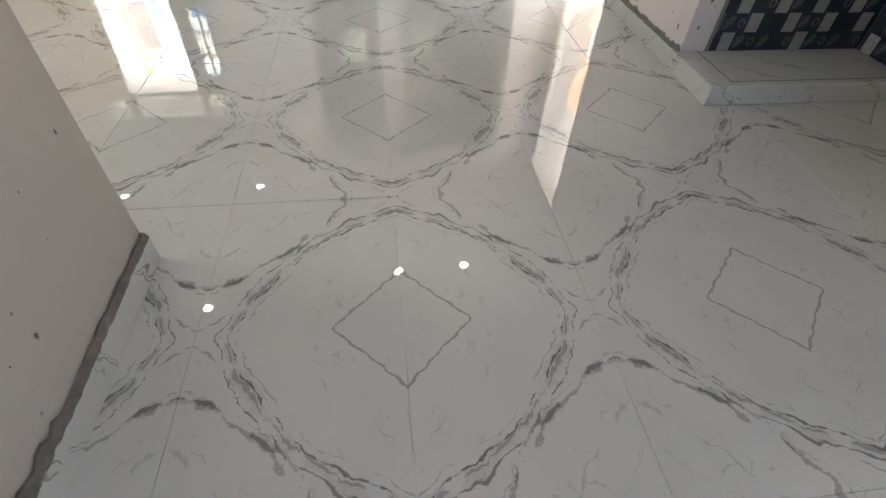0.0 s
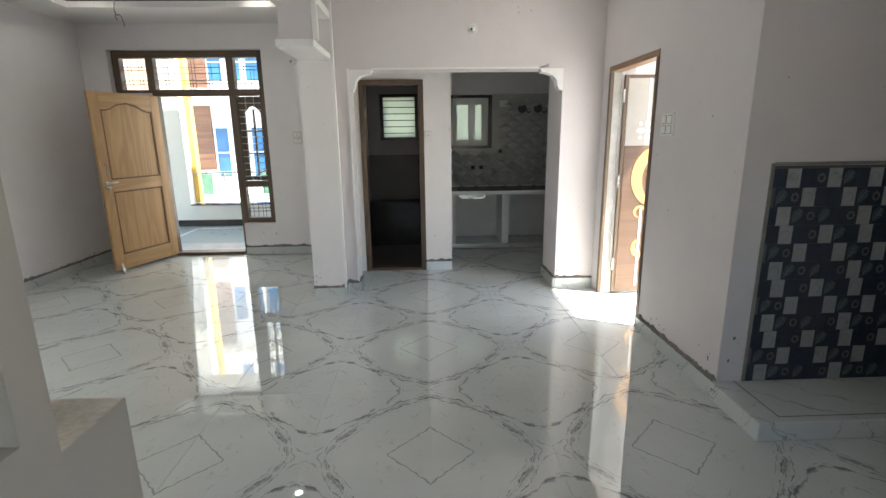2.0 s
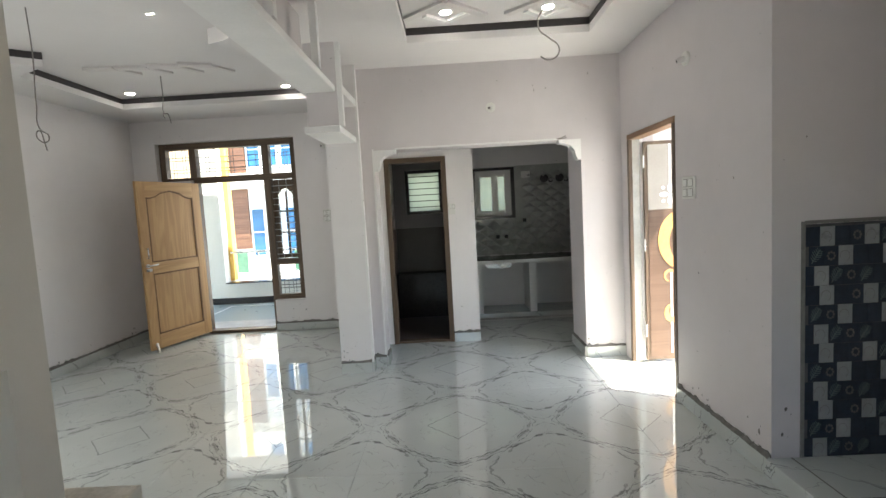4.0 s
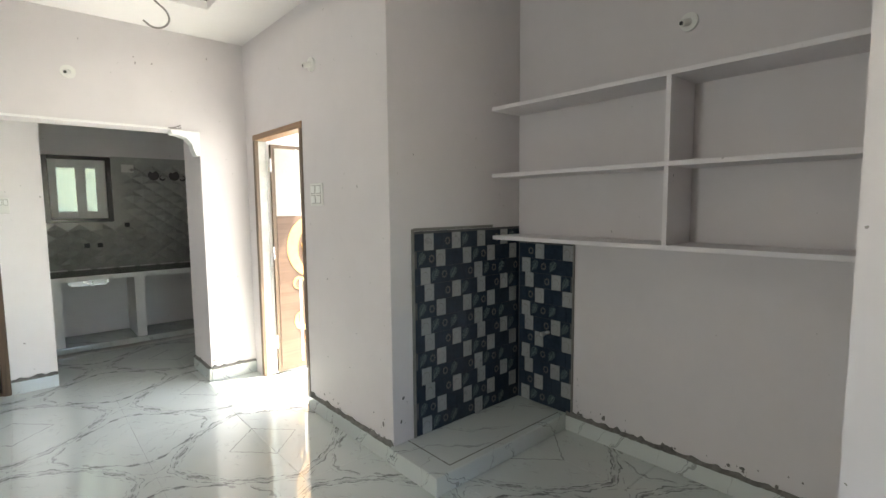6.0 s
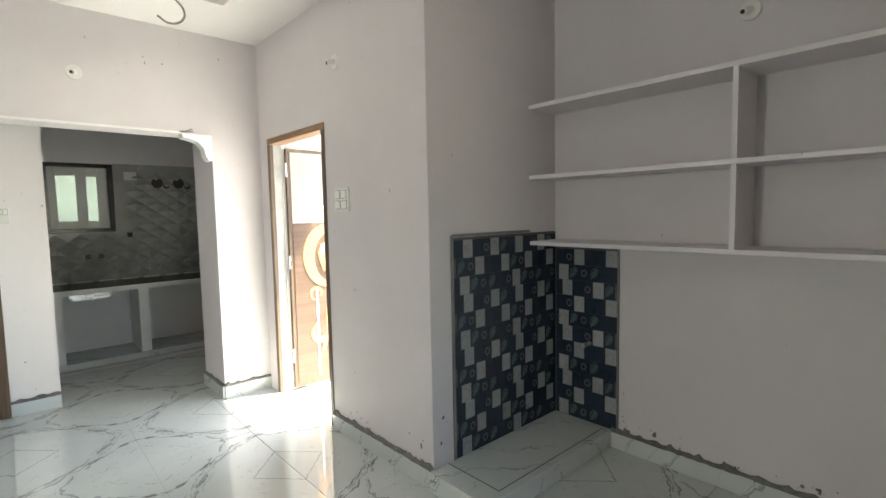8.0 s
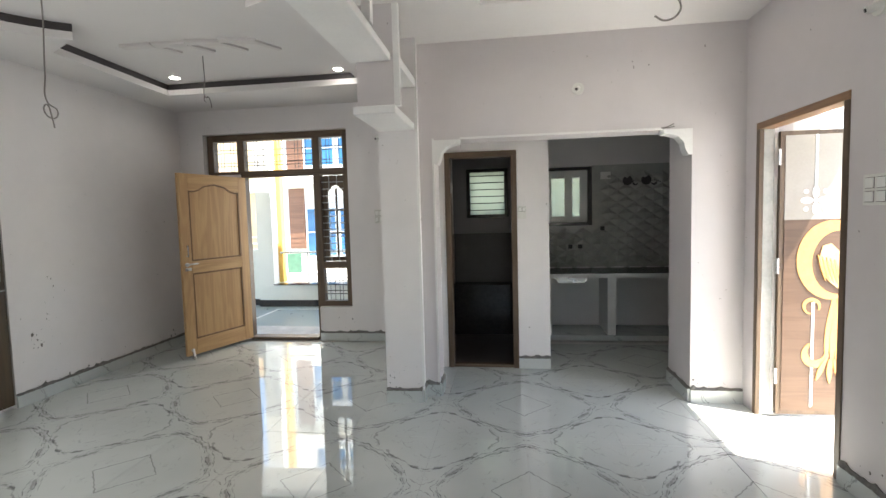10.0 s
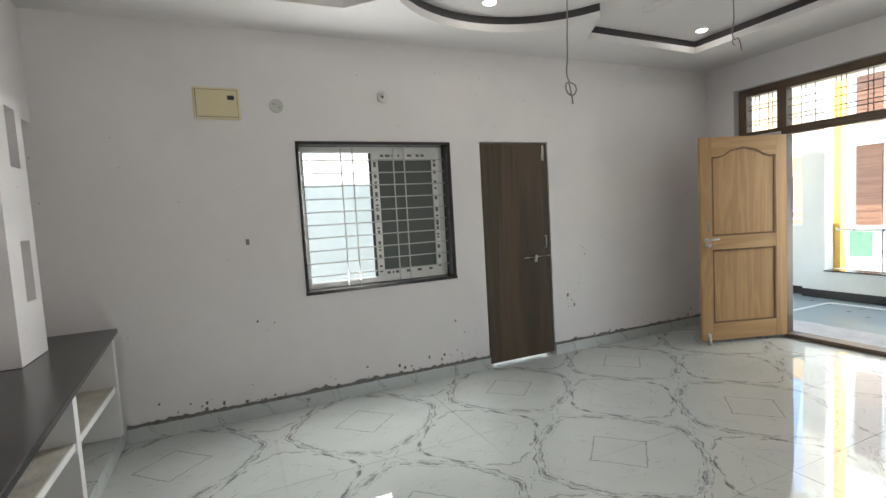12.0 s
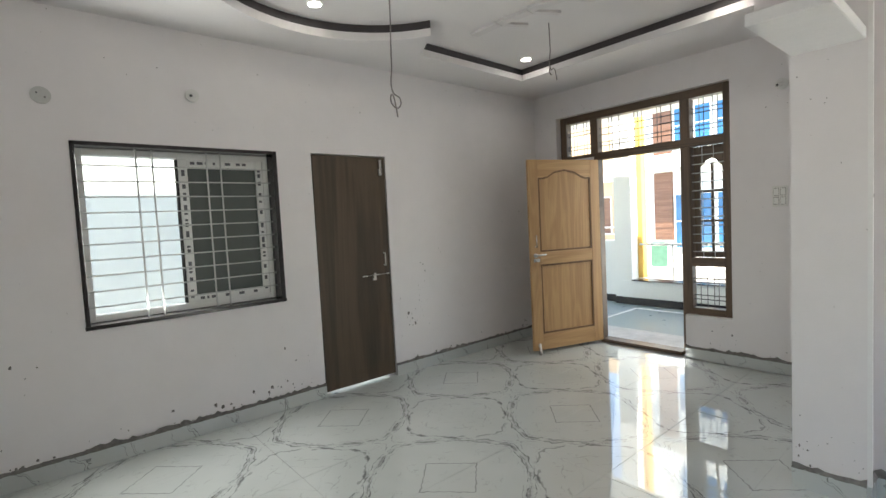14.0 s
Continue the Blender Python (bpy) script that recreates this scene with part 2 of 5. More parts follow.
GRANITE = plain("black_granite", (0.028, 0.024, 0.024), 0.2, var=0.3, scale=30, grain=220)
BROWN = plain("cove_brown", (0.05, 0.042, 0.045), 0.6, var=0.15)
STEEL = plain("steel", (0.62, 0.61, 0.59), 0.28, 1.0, var=0.06)
GRILLE = plain("grille_paint", (0.55, 0.55, 0.54), 0.45, var=0.05)
IRON = plain("dark_iron", (0.05, 0.045, 0.045), 0.5, var=0.2)
UPVC = plain("upvc", (0.78, 0.78, 0.76), 0.35, var=0.03)
TAPE = plain("film_print", (0.12, 0.12, 0.13), 0.5, var=0.2)
DARKGLASS = plain("dark_mesh", (0.075, 0.09, 0.082), 0.4, var=0.1)
PLASTIC = plain("ivory_plastic", (0.72, 0.71, 0.68), 0.35, var=0.03)
DUST = plain("dusty_cement", (0.52, 0.48, 0.42), 0.9, var=0.35, scale=7, relief=0.3)
CREAM = plain("cream_enamel", (0.72, 0.63, 0.40), 0.4, var=0.05)
BLACK = plain("black_plastic", (0.02, 0.02, 0.02), 0.4)
WIRE = plain("grey_cable", (0.22, 0.20, 0.19), 0.6)


# ---- mesh helpers ----
def box(bm, x0, x1, y0, y1, z0, z1):
    v = [bm.verts.new((x, y, z)) for z in (z0, z1) for x, y in ((x0, y0), (x1, y0), (x1, y1), (x0, y1))]
    for f in ((3, 2, 1, 0), (4, 5, 6, 7), (0, 1, 5, 4), (1, 2, 6, 5), (2, 3, 7, 6), (3, 0, 4, 7)):
        bm.faces.new([v[i] for i in f])
    return v


def boxes(*dims):
    bm = bmesh.new()
    for d in dims:
        box(bm, *d)
    return bm


def prism(bm, pts, z0, z1):
    """An upright prism over a plan outline, counter-clockwise."""
    lo = [bm.verts.new((x, y, z0)) for x, y in pts]
    hi = [bm.verts.new((x, y, z1)) for x, y in pts]
    bm.faces.new(lo[::-1])
    bm.faces.new(hi)
    n = len(pts)
    for i in range(n):
        j = (i + 1) % n
        bm.faces.new((lo[i], lo[j], hi[j], hi[i]))


def plate(bm, pts, y0, y1):
    """A plate in the xz plane, from y0 to y1."""
    a = [bm.verts.new((x, y0, z)) for x, z in pts]
    b = [bm.verts.new((x, y1, z)) for x, z in pts]
    bm.faces.new(a)
    bm.faces.new(b[::-1])
    n = len(pts)
    for i in range(n):
        j = (i + 1) % n
        bm.faces.new((a[j], a[i], b[i], b[j]))


def rod(bm, a, b, r, seg=8):
    a, b = Vector(a), Vector(b)
    q = (b - a).to_track_quat("Z", "Y").to_matrix().to_4x4()
    m = Matrix.Translation((a + b) / 2) @ q
    bmesh.ops.create_cone(bm, cap_ends=True, segments=seg, radius1=r, radius2=r, depth=(b - a).length, matrix=m)


def disc(bm, centre, r, depth, axis, seg=24, r2=None):
    q = Vector(axis).to_track_quat("Z", "Y").to_matrix().to_4x4()
    bmesh.ops.create_cone(bm, cap_ends=True, segments=seg, radius1=r, radius2=r if r2 is None else r2, depth=depth, matrix=Matrix.Translation(centre) @ q)


def soft_edges(bm, w=0.004, seg=1):
    bmesh.ops.bevel(bm, geom=list(bm.edges), offset=w, segments=seg, affect="EDGES", clamp_overlap=True)
    return bm


def mesh_of(name, bm, mat, smooth=False):
    bmesh.ops.recalc_face_normals(bm, faces=list(bm.faces))
    me = bpy.data.meshes.new(name)
    bm.to_mesh(me)
    bm.free()
    for mt in (mat if isinstance(mat, (list, tuple)) else [mat]):
        me.materials.append(mt)
    if smooth:
        me.polygons.foreach_set("use_smooth", [True] * len(me.polygons))
    return me


def part(name, bm, mat, parent=None, label="", smooth=False):
    ob = new(name, mesh_of(name, bm, mat, smooth))
    if parent is not None:
        ob.parent = parent
    return tagged(ob, label)


def thing(name, label, category, at=(0, 0, 0), group="", kind="", rz=0):
    ob = new(name)
    ob.matrix_basis = pose(*at, 0, 0, rz)
    ob.empty_display_size = 0.1
    return tagged(ob, label, category, group, kind)


def structure(name, bm, mat, label="", category=""):
    return tagged(part(name, bm, mat), label, category, kind="structure")


def cable(name, pts, r, mat, parent=None):
    cu = bpy.data.curves.new(name, "CURVE")
    cu.dimensions, cu.bevel_depth, cu.bevel_resolution = "3D", r, 2
    sp = cu.splines.new("BEZIER")
    sp.bezier_points.add(len(pts) - 1)
    for b, q in zip(sp.bezier_points, pts):
        b.co, b.handle_left_type, b.handle_right_type = q, "AUTO", "AUTO"
    cu.materials.append(mat)
    ob = new(name, cu)
    ob.parent = parent
    return ob


# ---- the shell ----
ZC, ZT, ZR = 2.84, 2.925, 3.12         # lower ceiling, tray ceiling, roof slab
XW, XE, XS = -3.86, 1.90, 3.00        # west wall, east wall, shelf wall
YN, YA, YB, YK = 6.40, 4.69, 5.46, 7.05
XP0, XP1, YP = -0.83, -0.54, 4.54     # end of the bathroom's west wall

structure("wall_west", boxes((XW - 0.23, XW, -1.6, 1.89, 0, ZR), (XW - 0.23, XW, 1.89, 3.17, 0, 0.87), (XW - 0.23, XW, 1.89, 3.17, 2.04, ZR),
          (XW - 0.23, XW, 3.17, 3.465, 0, ZR), (XW - 0.23, XW, 3.465, 4.195, 2.05, ZR), (XW - 0.23, XW, 4.195, YN + 0.23, 0, ZR)), WHITE,
          "white painted plaster wall with patchy mortar edges", "wall")
structure("wall_north", boxes((XW, -3.55, YN, YN + 0.23, 0, ZR), (-3.55, -1.72, YN, YN + 0.23, 2.55, ZR), (-1.72, XP0, YN, YN + 0.23, 0, ZR),
          (-2.13, -1.72, YN, YN + 0.23, 0, 0.415), (-3.55, -3.11, YN + 0.06, YN + 0.23, 0, 2.06)), WHITE, "white plaster wall round the entrance", "wall")
structure("wall_bath_west", boxes((XP0, XP1, YP, 7.2, 0, ZR)), WHITE, "white plaster wall that ends as a column", "wall")
structure("wall_arch", boxes((XP1, -0.42, YA, YA + 0.23, 0, ZR), (-0.42, 1.525, YA, YA + 0.23, 2.085, ZR), (1.525, XE, YA, YA + 0.50, 0, ZR)), LILAC,
          "pale lilac plaster wall over a wide opening", "wall")
structure("wall_bath_front", boxes((XP1, -0.44, YB, YB + 0.12, 0, ZR), (-0.44, 0.245, YB, YB + 0.12, 2.085, ZR), (0.245, 0.54, YB, YB + 0.12, 0, ZR)), WHITE,
          "white plaster wall beside the bathroom door", "wall")
structure("wall_bath_kitchen", boxes((0.42, 0.54, YB + 0.12, YK, 0, ZR)), WHITE, "white plaster wall between bathroom and kitchen", "wall")
structure("wall_kitchen_north", boxes((XP1, -0.36, YK, YK + 0.2, 0, ZR), (-0.36, 0.16, YK, YK + 0.2, 0, 1.45), (-0.36, 0.16, YK, YK + 0.2, 2.07, ZR), (0.16, 0.60, YK, YK + 0.2, 0, ZR),
          (0.60, 1.19, YK, YK + 0.2, 0, 1.32), (0.60, 1.19, YK, YK + 0.2, 2.05, ZR), (1.19, 2.6, YK, YK + 0.2, 0, ZR)), WHITE, "white plaster rear wall of kitchen and bathroom", "wall")
structure("wall_kitchen_east", boxes((2.4, 2.6, YA + 0.23, YK, 0, ZR), (XE, 2.4, YA, YA + 0.23, 0, ZR)), WHITE, "white plaster kitchen wall", "wall")
structure("wall_east", boxes((XE, XE + 0.23, 2.566, 3.605, 0, ZR), (XE, XE + 0.23, 3.605, 4.53, 2.07, ZR), (XE, XE + 0.23, 4.53, YA, 0, ZR)), LILAC,
          "pale lilac plaster wall with a door opening", "wall")
structure("wall_wash", boxes((XE + 0.23, XS, 2.566, 2.796, 0, ZR)), LILAC, "lilac plaster wall behind the wash place", "wall")
structure("wall_shelves", boxes((XS, XS + 0.2, 0.36, 2.796, 0, ZR)), LILAC, "lilac plaster wall behind the wall shelves", "wall")
structure("wall_alcove_south", boxes((1.80, XS, 0.36, 0.59, 0, ZR)), LILAC, "lilac plaster pier beside the shelves", "wall")
structure("wall_passage_east", boxes((1.80, 2.0, -1.6, 0.36, 0, ZR)), WHITE, "white plaster passage wall", "wall")
# its window opening is unseen, added to let the passage lamp's light in
structure("wall_south", boxes((XW - 0.23, 0.2, -1.8, -1.6, 0, ZR), (0.2, 1.5, -1.8, -1.6, 0, 0.9), (0.2, 1.5, -1.8, -1.6, 2.1, ZR), (1.5, 2.0, -1.8, -1.6, 0, ZR)), WHITE, "white plaster end wall", "wall")
# out of view; added and sized to cast shade on the neighbour's wall
structure("roof_shade_wall", boxes((XW - 0.23, XW - 0.1, -1.8, 7.25, ZR + 0.15, ZR + 3.7)), WHITE, "unseen white wall on the roof, added to shade the neighbour's wall", "wall")
structure("roof_slab", boxes((XW - 0.23, XE + 0.23, -1.8, 7.25, ZR, ZR + 0.15), (XE + 0.23, XS + 0.2, -1.8, 2.796, ZR, ZR + 0.15)), WHITE, "white concrete roof slab", "roof")

# low block and tall end of the television wall
structure("wall_tv_end", boxes((-0.80, -0.556, -1.6, 0.66, 0, ZR), (-0.80, -0.556, 0.66, 0.97, 0, 0.91), (-0.80, -0.68, 0.66, 0.97, 0.91, 1.25), (-0.80, -0.556, 0.66, 0.97, 1.25, ZR),
          (-0.80, -0.556, 0.97, 1.06, 0.83, ZR), (-0.80, -0.556, 0.97, 1.29, 0, 0.83)), PUTTY, "beige putty plaster end of the television wall with a niche", "wall")

# ---- ceiling ----
bm = boxes((XW, XE, -1.6, 6.4, ZT + 0.03, ZT + 0.05))
structure("ceiling", bm, CEIL, "white gypsum false ceiling", "ceiling")


def soffit(name, x0, x1, y0, y1, hole, white=0):
    """The lower ceiling between a rectangle and a tray's outline (a closed list of xy, counter-clockwise)."""
    bm = bmesh.new()
    outer = [(x0, y0), (x1, y0), (x1, y1), (x0, y1)]
    vo = [bm.verts.new((x, y, ZC)) for x, y in outer]
    vi = [bm.verts.new((x, y, ZC)) for x, y in hole]
    eo = [bm.edges.new((vo[i], vo[(i + 1) % 4])) for i in range(4)]
    ei = [bm.edges.new((vi[i], vi[(i + 1) % len(vi)])) for i in range(len(vi))]
    bmesh.ops.triangle_fill(bm, use_beauty=True, edges=eo + ei)
    lip = [bm.verts.new((x, y, ZC + 0.058)) for x, y in hole]
    n = len(hole)
    for i in range(n):
        bm.faces.new((vi[i], vi[(i + 1) % n], lip[(i + 1) % n], lip[i]))
    ob = structure(name, bm, CEIL, "white lower border of the false ceiling", "ceiling")
    # dark cove strip set back above the lip
    cm = bmesh.new()
    lo = [cm.verts.new((x, y, ZC + 0.058)) for x, y in hole]
    hi = [cm.verts.new((x, y, ZT + 0.03)) for x, y in hole]
    for i in range(n):
        if i < white:
            continue
        cm.faces.new((lo[i], lo[(i + 1) % n], hi[(i + 1) % n], hi[i]))
    if white:
        wm = bmesh.new()
        lo = [wm.verts.new((x, y, ZC + 0.058)) for x, y in hole[:white + 1]]
        hi = [wm.verts.new((x, y, ZT + 0.03)) for x, y in hole[:white + 1]]
        for i in range(white):
            wm.faces.new((lo[i], lo[i + 1], hi[i + 1], hi[i]))
        structure("cove_edge", wm, CEIL, "white curved edge of the false ceiling", "trim")
    structure("cove_strip", cm, BROWN, "dark brown painted cove strip", "trim")
    return ob


arc = [(-2.48 + 0.97 * math.cos(radians(a)), 3.25 + 0.97 * math.sin(radians(a))) for a in range(121, 240, 7)]
living_hole = [(-1.82, 0.75), (-1.82, 3.235), (-1.28, 3.235), (-1.18, 3.36), (-1.15, 3.50), (-1.20, 3.64), (-1.32, 3.75), (-1.48, 3.82), (-1.30, 4.1), (-1.27, 5.65), (-3.41, 5.65), (-3.36, 4.28), *arc, (-3.33, 2.2), (-3.36, 0.75)]
soffit("ceiling_living", XW, -0.62, -1.6, YN, living_hole, 9)
soffit("ceiling_dining", -0.62, XE, -1.6, YA, [(0.0, 1.4), (1.455, 1.4), (1.455, 4.07), (0.0, 4.07)])
structure("ceiling_rear", boxes((XP1, 2.4, YA + 0.23, YK, ZC, ZC + 0.05)), CEIL, "white plaster ceiling over kitchen and bathroom", "ceiling")
structure("ceiling_alcove", boxes((XE, XS, 0.36, 2.566, ZC, ZC + 0.05)), CEIL, "white plaster ceiling of the alcove", "ceiling")

structure("floor_base", boxes((XW - 0.2, 3.2, -1.7, 7.2, -0.2, -0.009)), GROUT, "grey grout and screed under the tiles", "floor")

# television wall: recess wall, upper wall, niche pillar, counter
structure("wall_tv", boxes((XW, -0.80, 0.02, 0.22, 0, ZR), (XW, -0.80, 0.22, 0.31, 2.14, ZR)), WHITE, "white plaster television wall with a shallow recess", "wall")
bm = boxes((-3.40, -3.32, 0.22, 0.40, 0.80, 2.16), (-3.32, -3.19, 0.22, 0.28, 1.10, 1.42), (-3.32, -3.19, 0.22, 0.28, 1.80, 2.11),
           (-3.32, -3.19, 0.22, 0.40, 0.80, 1.10), (-3.32, -3.19, 0.22, 0.40, 1.42, 1.80), (-3.32, -3.19, 0.22, 0.40, 2.11, 2.16), (-3.19, -3.03, 0.22, 0.40, 0.80, 2.16))
structure("niche_pillar", bm, WHITE, "white plaster pillar with two small niches", "pillar")
bm = boxes((-1.40, -0.80, 0.22, 0.40, 0.80, 2.16))
structure("niche_pillar_east", bm, WHITE, "white plaster pillar beside the recess", "pillar")

tv = thing("counter_unit", "white built-in shelf unit under a black granite counter", "shelf unit")
part("plinth", boxes((-3.84, -0.80, 0.22, 0.62, 0.0, 0.10)), SKIRT, tv, "marble clad plinth")
for x in (-3.80, -2.91, -2.02, -1.13):
    part("upright", boxes((x, x + 0.06, 0.22, 0.63, 0.10, 0.765)), TRIMW, tv)
for a, b in ((-3.74, -2.91), (-2.85, -2.02), (-1.96, -1.13)):
    part("shelf", boxes((a, b, 0.22, 0.612, 0.40, 0.435)), DUST, tv, "dusty brown shelf board")
    part("shelf_edge", boxes((a, b, 0.612, 0.62, 0.40, 0.435)), TRIMW, tv)
bm = bmesh.new()
prism(bm, [(-3.855, 0.225), (-0.805, 0.225), (-0.805, 0.86), (-3.855, 0.645)], 0.765, 0.797)
tagged(part("counter_slab", soft_edges(bm, 0.004), GRANITE), "polished black granite counter slab over white shelves", "counter")

structure("block_cap", soft_edges(boxes((-0.798, -0.556, 1.062, 1.288, 0.83, 0.834)), 0.001), DUST, "dusty cement top of the low white block", "plinth")

# stepped open shelf hung from the ceiling between hall and living room
hs = thing("hanging_shelf", "white stepped open shelf hanging from the ceiling", "shelf")
part("lower_board", soft_edges(boxes((-0.825, -0.545, 3.90, 4.538, 2.148, 2.20)), 0.004), TRIMW, hs)
bm = bmesh.new()
prism(bm, [(-0.755, 3.66), (-0.75, 1.60), (-0.49, 1.60), (-0.51, 3.66)], 2.395, 2.44)
part("upper_board", soft_edges(bm, 0.004), TRIMW, hs)
part("back_panel", boxes((-0.80, -0.765, 3.992, 4.53, 2.20, ZC)), LILAC, hs, "lilac painted back panel")
bm = bmesh.new()
prism(bm, [(-0.69, 3.40), (-0.70, 1.62), (-0.665, 1.62), (-0.655, 3.40)], 2.44, ZC)
part("back_panel", bm, LILAC, hs, "lilac painted back panel")
part("riser", boxes((-0.80, -0.557, 3.93, 3.99, 2.20, ZC)), LILAC, hs, "lilac painted riser")
part("post", boxes((-0.555, -0.518, 3.93, 3.972, 2.20, ZC)), TRIMW, hs)
part("post", boxes((-0.54, -0.495, 3.20, 3.25, 2.44, ZC)), TRIMW, hs)
part("post", boxes((-0.53, -0.485, 2.40, 2.45, 2.44, ZC)), TRIMW, hs)
part("middle_board", boxes((-0.763, -0.53, 3.992, 4.53, 2.47, 2.53)), TRIMW, hs)

# corner brackets and white edge bead of the arch opening
for x, sgn in ((-0.42, 1), (1.525, -1)):
    pts = [(0, 0), (0.0, -0.19), (0.03, -0.19), (0.05, -0.15), (0.06, -0.10), (0.10, -0.055), (0.16, -0.035), (0.20, -0.03), (0.21, 0)]
    pts = [(x + sgn * a, 2.085 + b) for a, b in pts]
    if sgn > 0:
        pts = pts[::-1]
    bm = bmesh.new()
    plate(bm, pts, YA - 0.012, YA + 0.10)
    structure("arch_bracket", bm, TRIMW, "white moulded corner bracket of the opening", "trim")
structure("arch_bead", boxes((-0.21, 1.315, YA - 0.008, YA + 0.004, 2.085, 2.10), (-0.435, -0.42, YA - 0.008, YA + 0.004, 0.1, 2.10), (XP1, XP1 + 0.018, YP, YP + 0.012, 0.1, ZC)), TRIMW, "white painted edge bead", "trim")


# ---- skirting with rough mortar ----
def skirting(a, b, h=0.10, side=1):
    """Marble skirting from a to b (plan points) on the left of the way, with a rough mortar line above it."""
    a, b = Vector((*a, 0)), Vector((*b, 0))
    d = (b - a)
    ln = d.length
    u, n = d / ln, Vector((-d.y, d.x, 0)).normalized() * side
    bm = bmesh.new()
    lo = [a, b, b + n * 0.018, a + n * 0.018]
    if side < 0:
        lo = lo[::-1]
    prism(bm, [(p.x, p.y) for p in lo], 0, h)
    ob = structure("baseboard", bm, SKIRT, "white marble skirting with a rough cement edge", "skirting")
    mm = bmesh.new()
    k = max(2, int(ln / 0.025))
    prev = None
    rnd = random.Random(int(ln * 1000) + int(a.x * 77) + int(a.y * 131))
    for i in range(k + 1):
        p = a + u * ln * i / k
        top = h + 0.014 + max(0, noise.noise(p * 9.0)) * 0.022 + (rnd.random() ** 6) * 0.025
        out = 0.012 + rnd.random() * 0.006
        cur = [mm.verts.new((p + n * 0.001 + Vector((0, 0, h - 0.002)))), mm.verts.new((p + n * (out + 0.005) + Vector((0, 0, h - 0.002)))),
               mm.verts.new((p + n * out * 0.5 + Vector((0, 0, top)))), mm.verts.new((p + n * 0.001 + Vector((0, 0, top))))]
        if prev:
            for q in range(4):
                mm.faces.new((prev[q], prev[(q + 1) % 4], cur[(q + 1) % 4], cur[q]))
        prev = cur
    part("mortar_line", mm, MORTAR, ob)
    return ob


for a, b in (((XW, 0.64), (XW, 3.465)), ((XW, 4.195), (XW, YN)), ((XW, YN), (-3.1, YN)), ((-2.13, YN), (XP0, YN)), ((XE, 3.60), (XE, 2.566)),
             ((XS, 2.15), (XS, 0.59)), ((XS, 0.59), (1.80, 0.59)), ((1.80, 0.59), (1.80, -1.6)), ((0.245, YB), (0.54, YB)), ((XP0, YP), (XP1, YP)),
             ((XP1, YP), (XP1, YA)), ((XP1, YA), (-0.42, YA)), ((1.525, YA), (XE, YA)), ((1.525, 5.19), (1.525, YA)), ((-0.42, YA), (-0.42, YA + 0.23))):
    skirting(a, b, side=-1)
skirting((-0.553, -1.0), (-0.553, 1.29), side=-1, h=0.10)
skirting((-0.553, 1.29), (-0.80, 1.29), side=1, h=0.10)

# ---- wash place ----
wash = thing("wash_platform", "low marble platform with a black groove", "platform")
part("slab", soft_edges(boxes((1.865, 2.998, 2.15, 2.564, 0, 0.105)), 0.004), SKIRT, wash)
part("groove", boxes((2.0, 2.97, 2.195, 2.202, 0.105, 0.1062), (1.996, 2.003, 2.195, 2.56, 0.105, 0.1062)), MORTAR, wash)

NAVY = plain("navy_tile", (0.020, 0.032, 0.050), 0.22, var=0.25, scale=25)
TILEW = plain("pale_tile", (0.29, 0.30, 0.305), 0.3, var=0.12, scale=14)
FERN = plain("fern_print", (0.085, 0.125, 0.12), 0.35, var=0.35, scale=40)
ROSE = plain("rosette_print", (0.08, 0.075, 0.07), 0.4, var=0.4, scale=60)
CEMENT = plain("grey_cement", (0.20, 0.19, 0.18), 0.9, var=0.25, scale=14, relief=0.4)
CELL, RH = 0.0735, 0.1005


def tile_mesh(kind):
    """One small tile, 10 cm high, lying in xz with its face towards -y; prints are thin raised shapes."""
    bm = boxes((0.001, 0.0825, -0.006, 0, 0.001, RH - 0.001))
    for f in bm.faces:
        f.material_index = 0
    old = set(bm.faces)
    if kind == "fern":
        plate(bm, [(0.012, 0.015), (0.016, 0.013), (0.066, 0.083), (0.062, 0.086)], -0.0066, -0.006)
        for i in range(6):
            t = 0.15 + i * 0.14
            x, z, l = 0.014 + 0.05 * t, 0.014 + 0.07 * t, 0.030 * (1.1 - abs(t - 0.45))
            plate(bm, [(x, z), (x + 0.002, z + 0.004), (x - l * 0.5, z + l), (x - l * 0.56, z + l * 0.86)], -0.0066, -0.006)
            plate(bm, [(x, z), (x + l, z - l * 0.04), (x + l, z + l * 0.12), (x + 0.001, z + 0.004)], -0.0066, -0.006)
    elif kind == "rose":
        for i in range(8):
            a = i * math.pi / 4
            cx, cz = 0.042 + 0.019 * math.cos(a), 0.05 + 0.019 * math.sin(a)
            plate(bm, [(cx + 0.007 * math.cos(b * math.pi / 3), cz + 0.007 * math.sin(b * math.pi / 3)) for b in range(6)], -0.0066, -0.006)
    elif kind == "white":
        for i in range(14):
            a0, a1 = math.radians(-60 + i * 18), math.radians(-60 + i * 18 + 18)
            plate(bm, [(0.036 + r * math.cos(a), 0.047 + r * math.sin(a)) for r, a in ((0.026, a0), (0.029, a0), (0.029, a1), (0.026, a1))], -0.0063, -0.006)
    for f in bm.faces:
        if f not in old:
            f.material_index = 1
    bmesh.ops.scale(bm, vec=(CELL / 0.0835, 1, 1), verts=bm.verts)
    mats = {"navy": [NAVY], "fern": [NAVY, FERN], "rose": [NAVY, ROSE], "white": [TILEW, CEMENT]}[kind]
    return mesh_of("tile", bm, mats)


TILES = {k: tile_mesh(k) for k in ("navy", "fern", "rose", "white")}


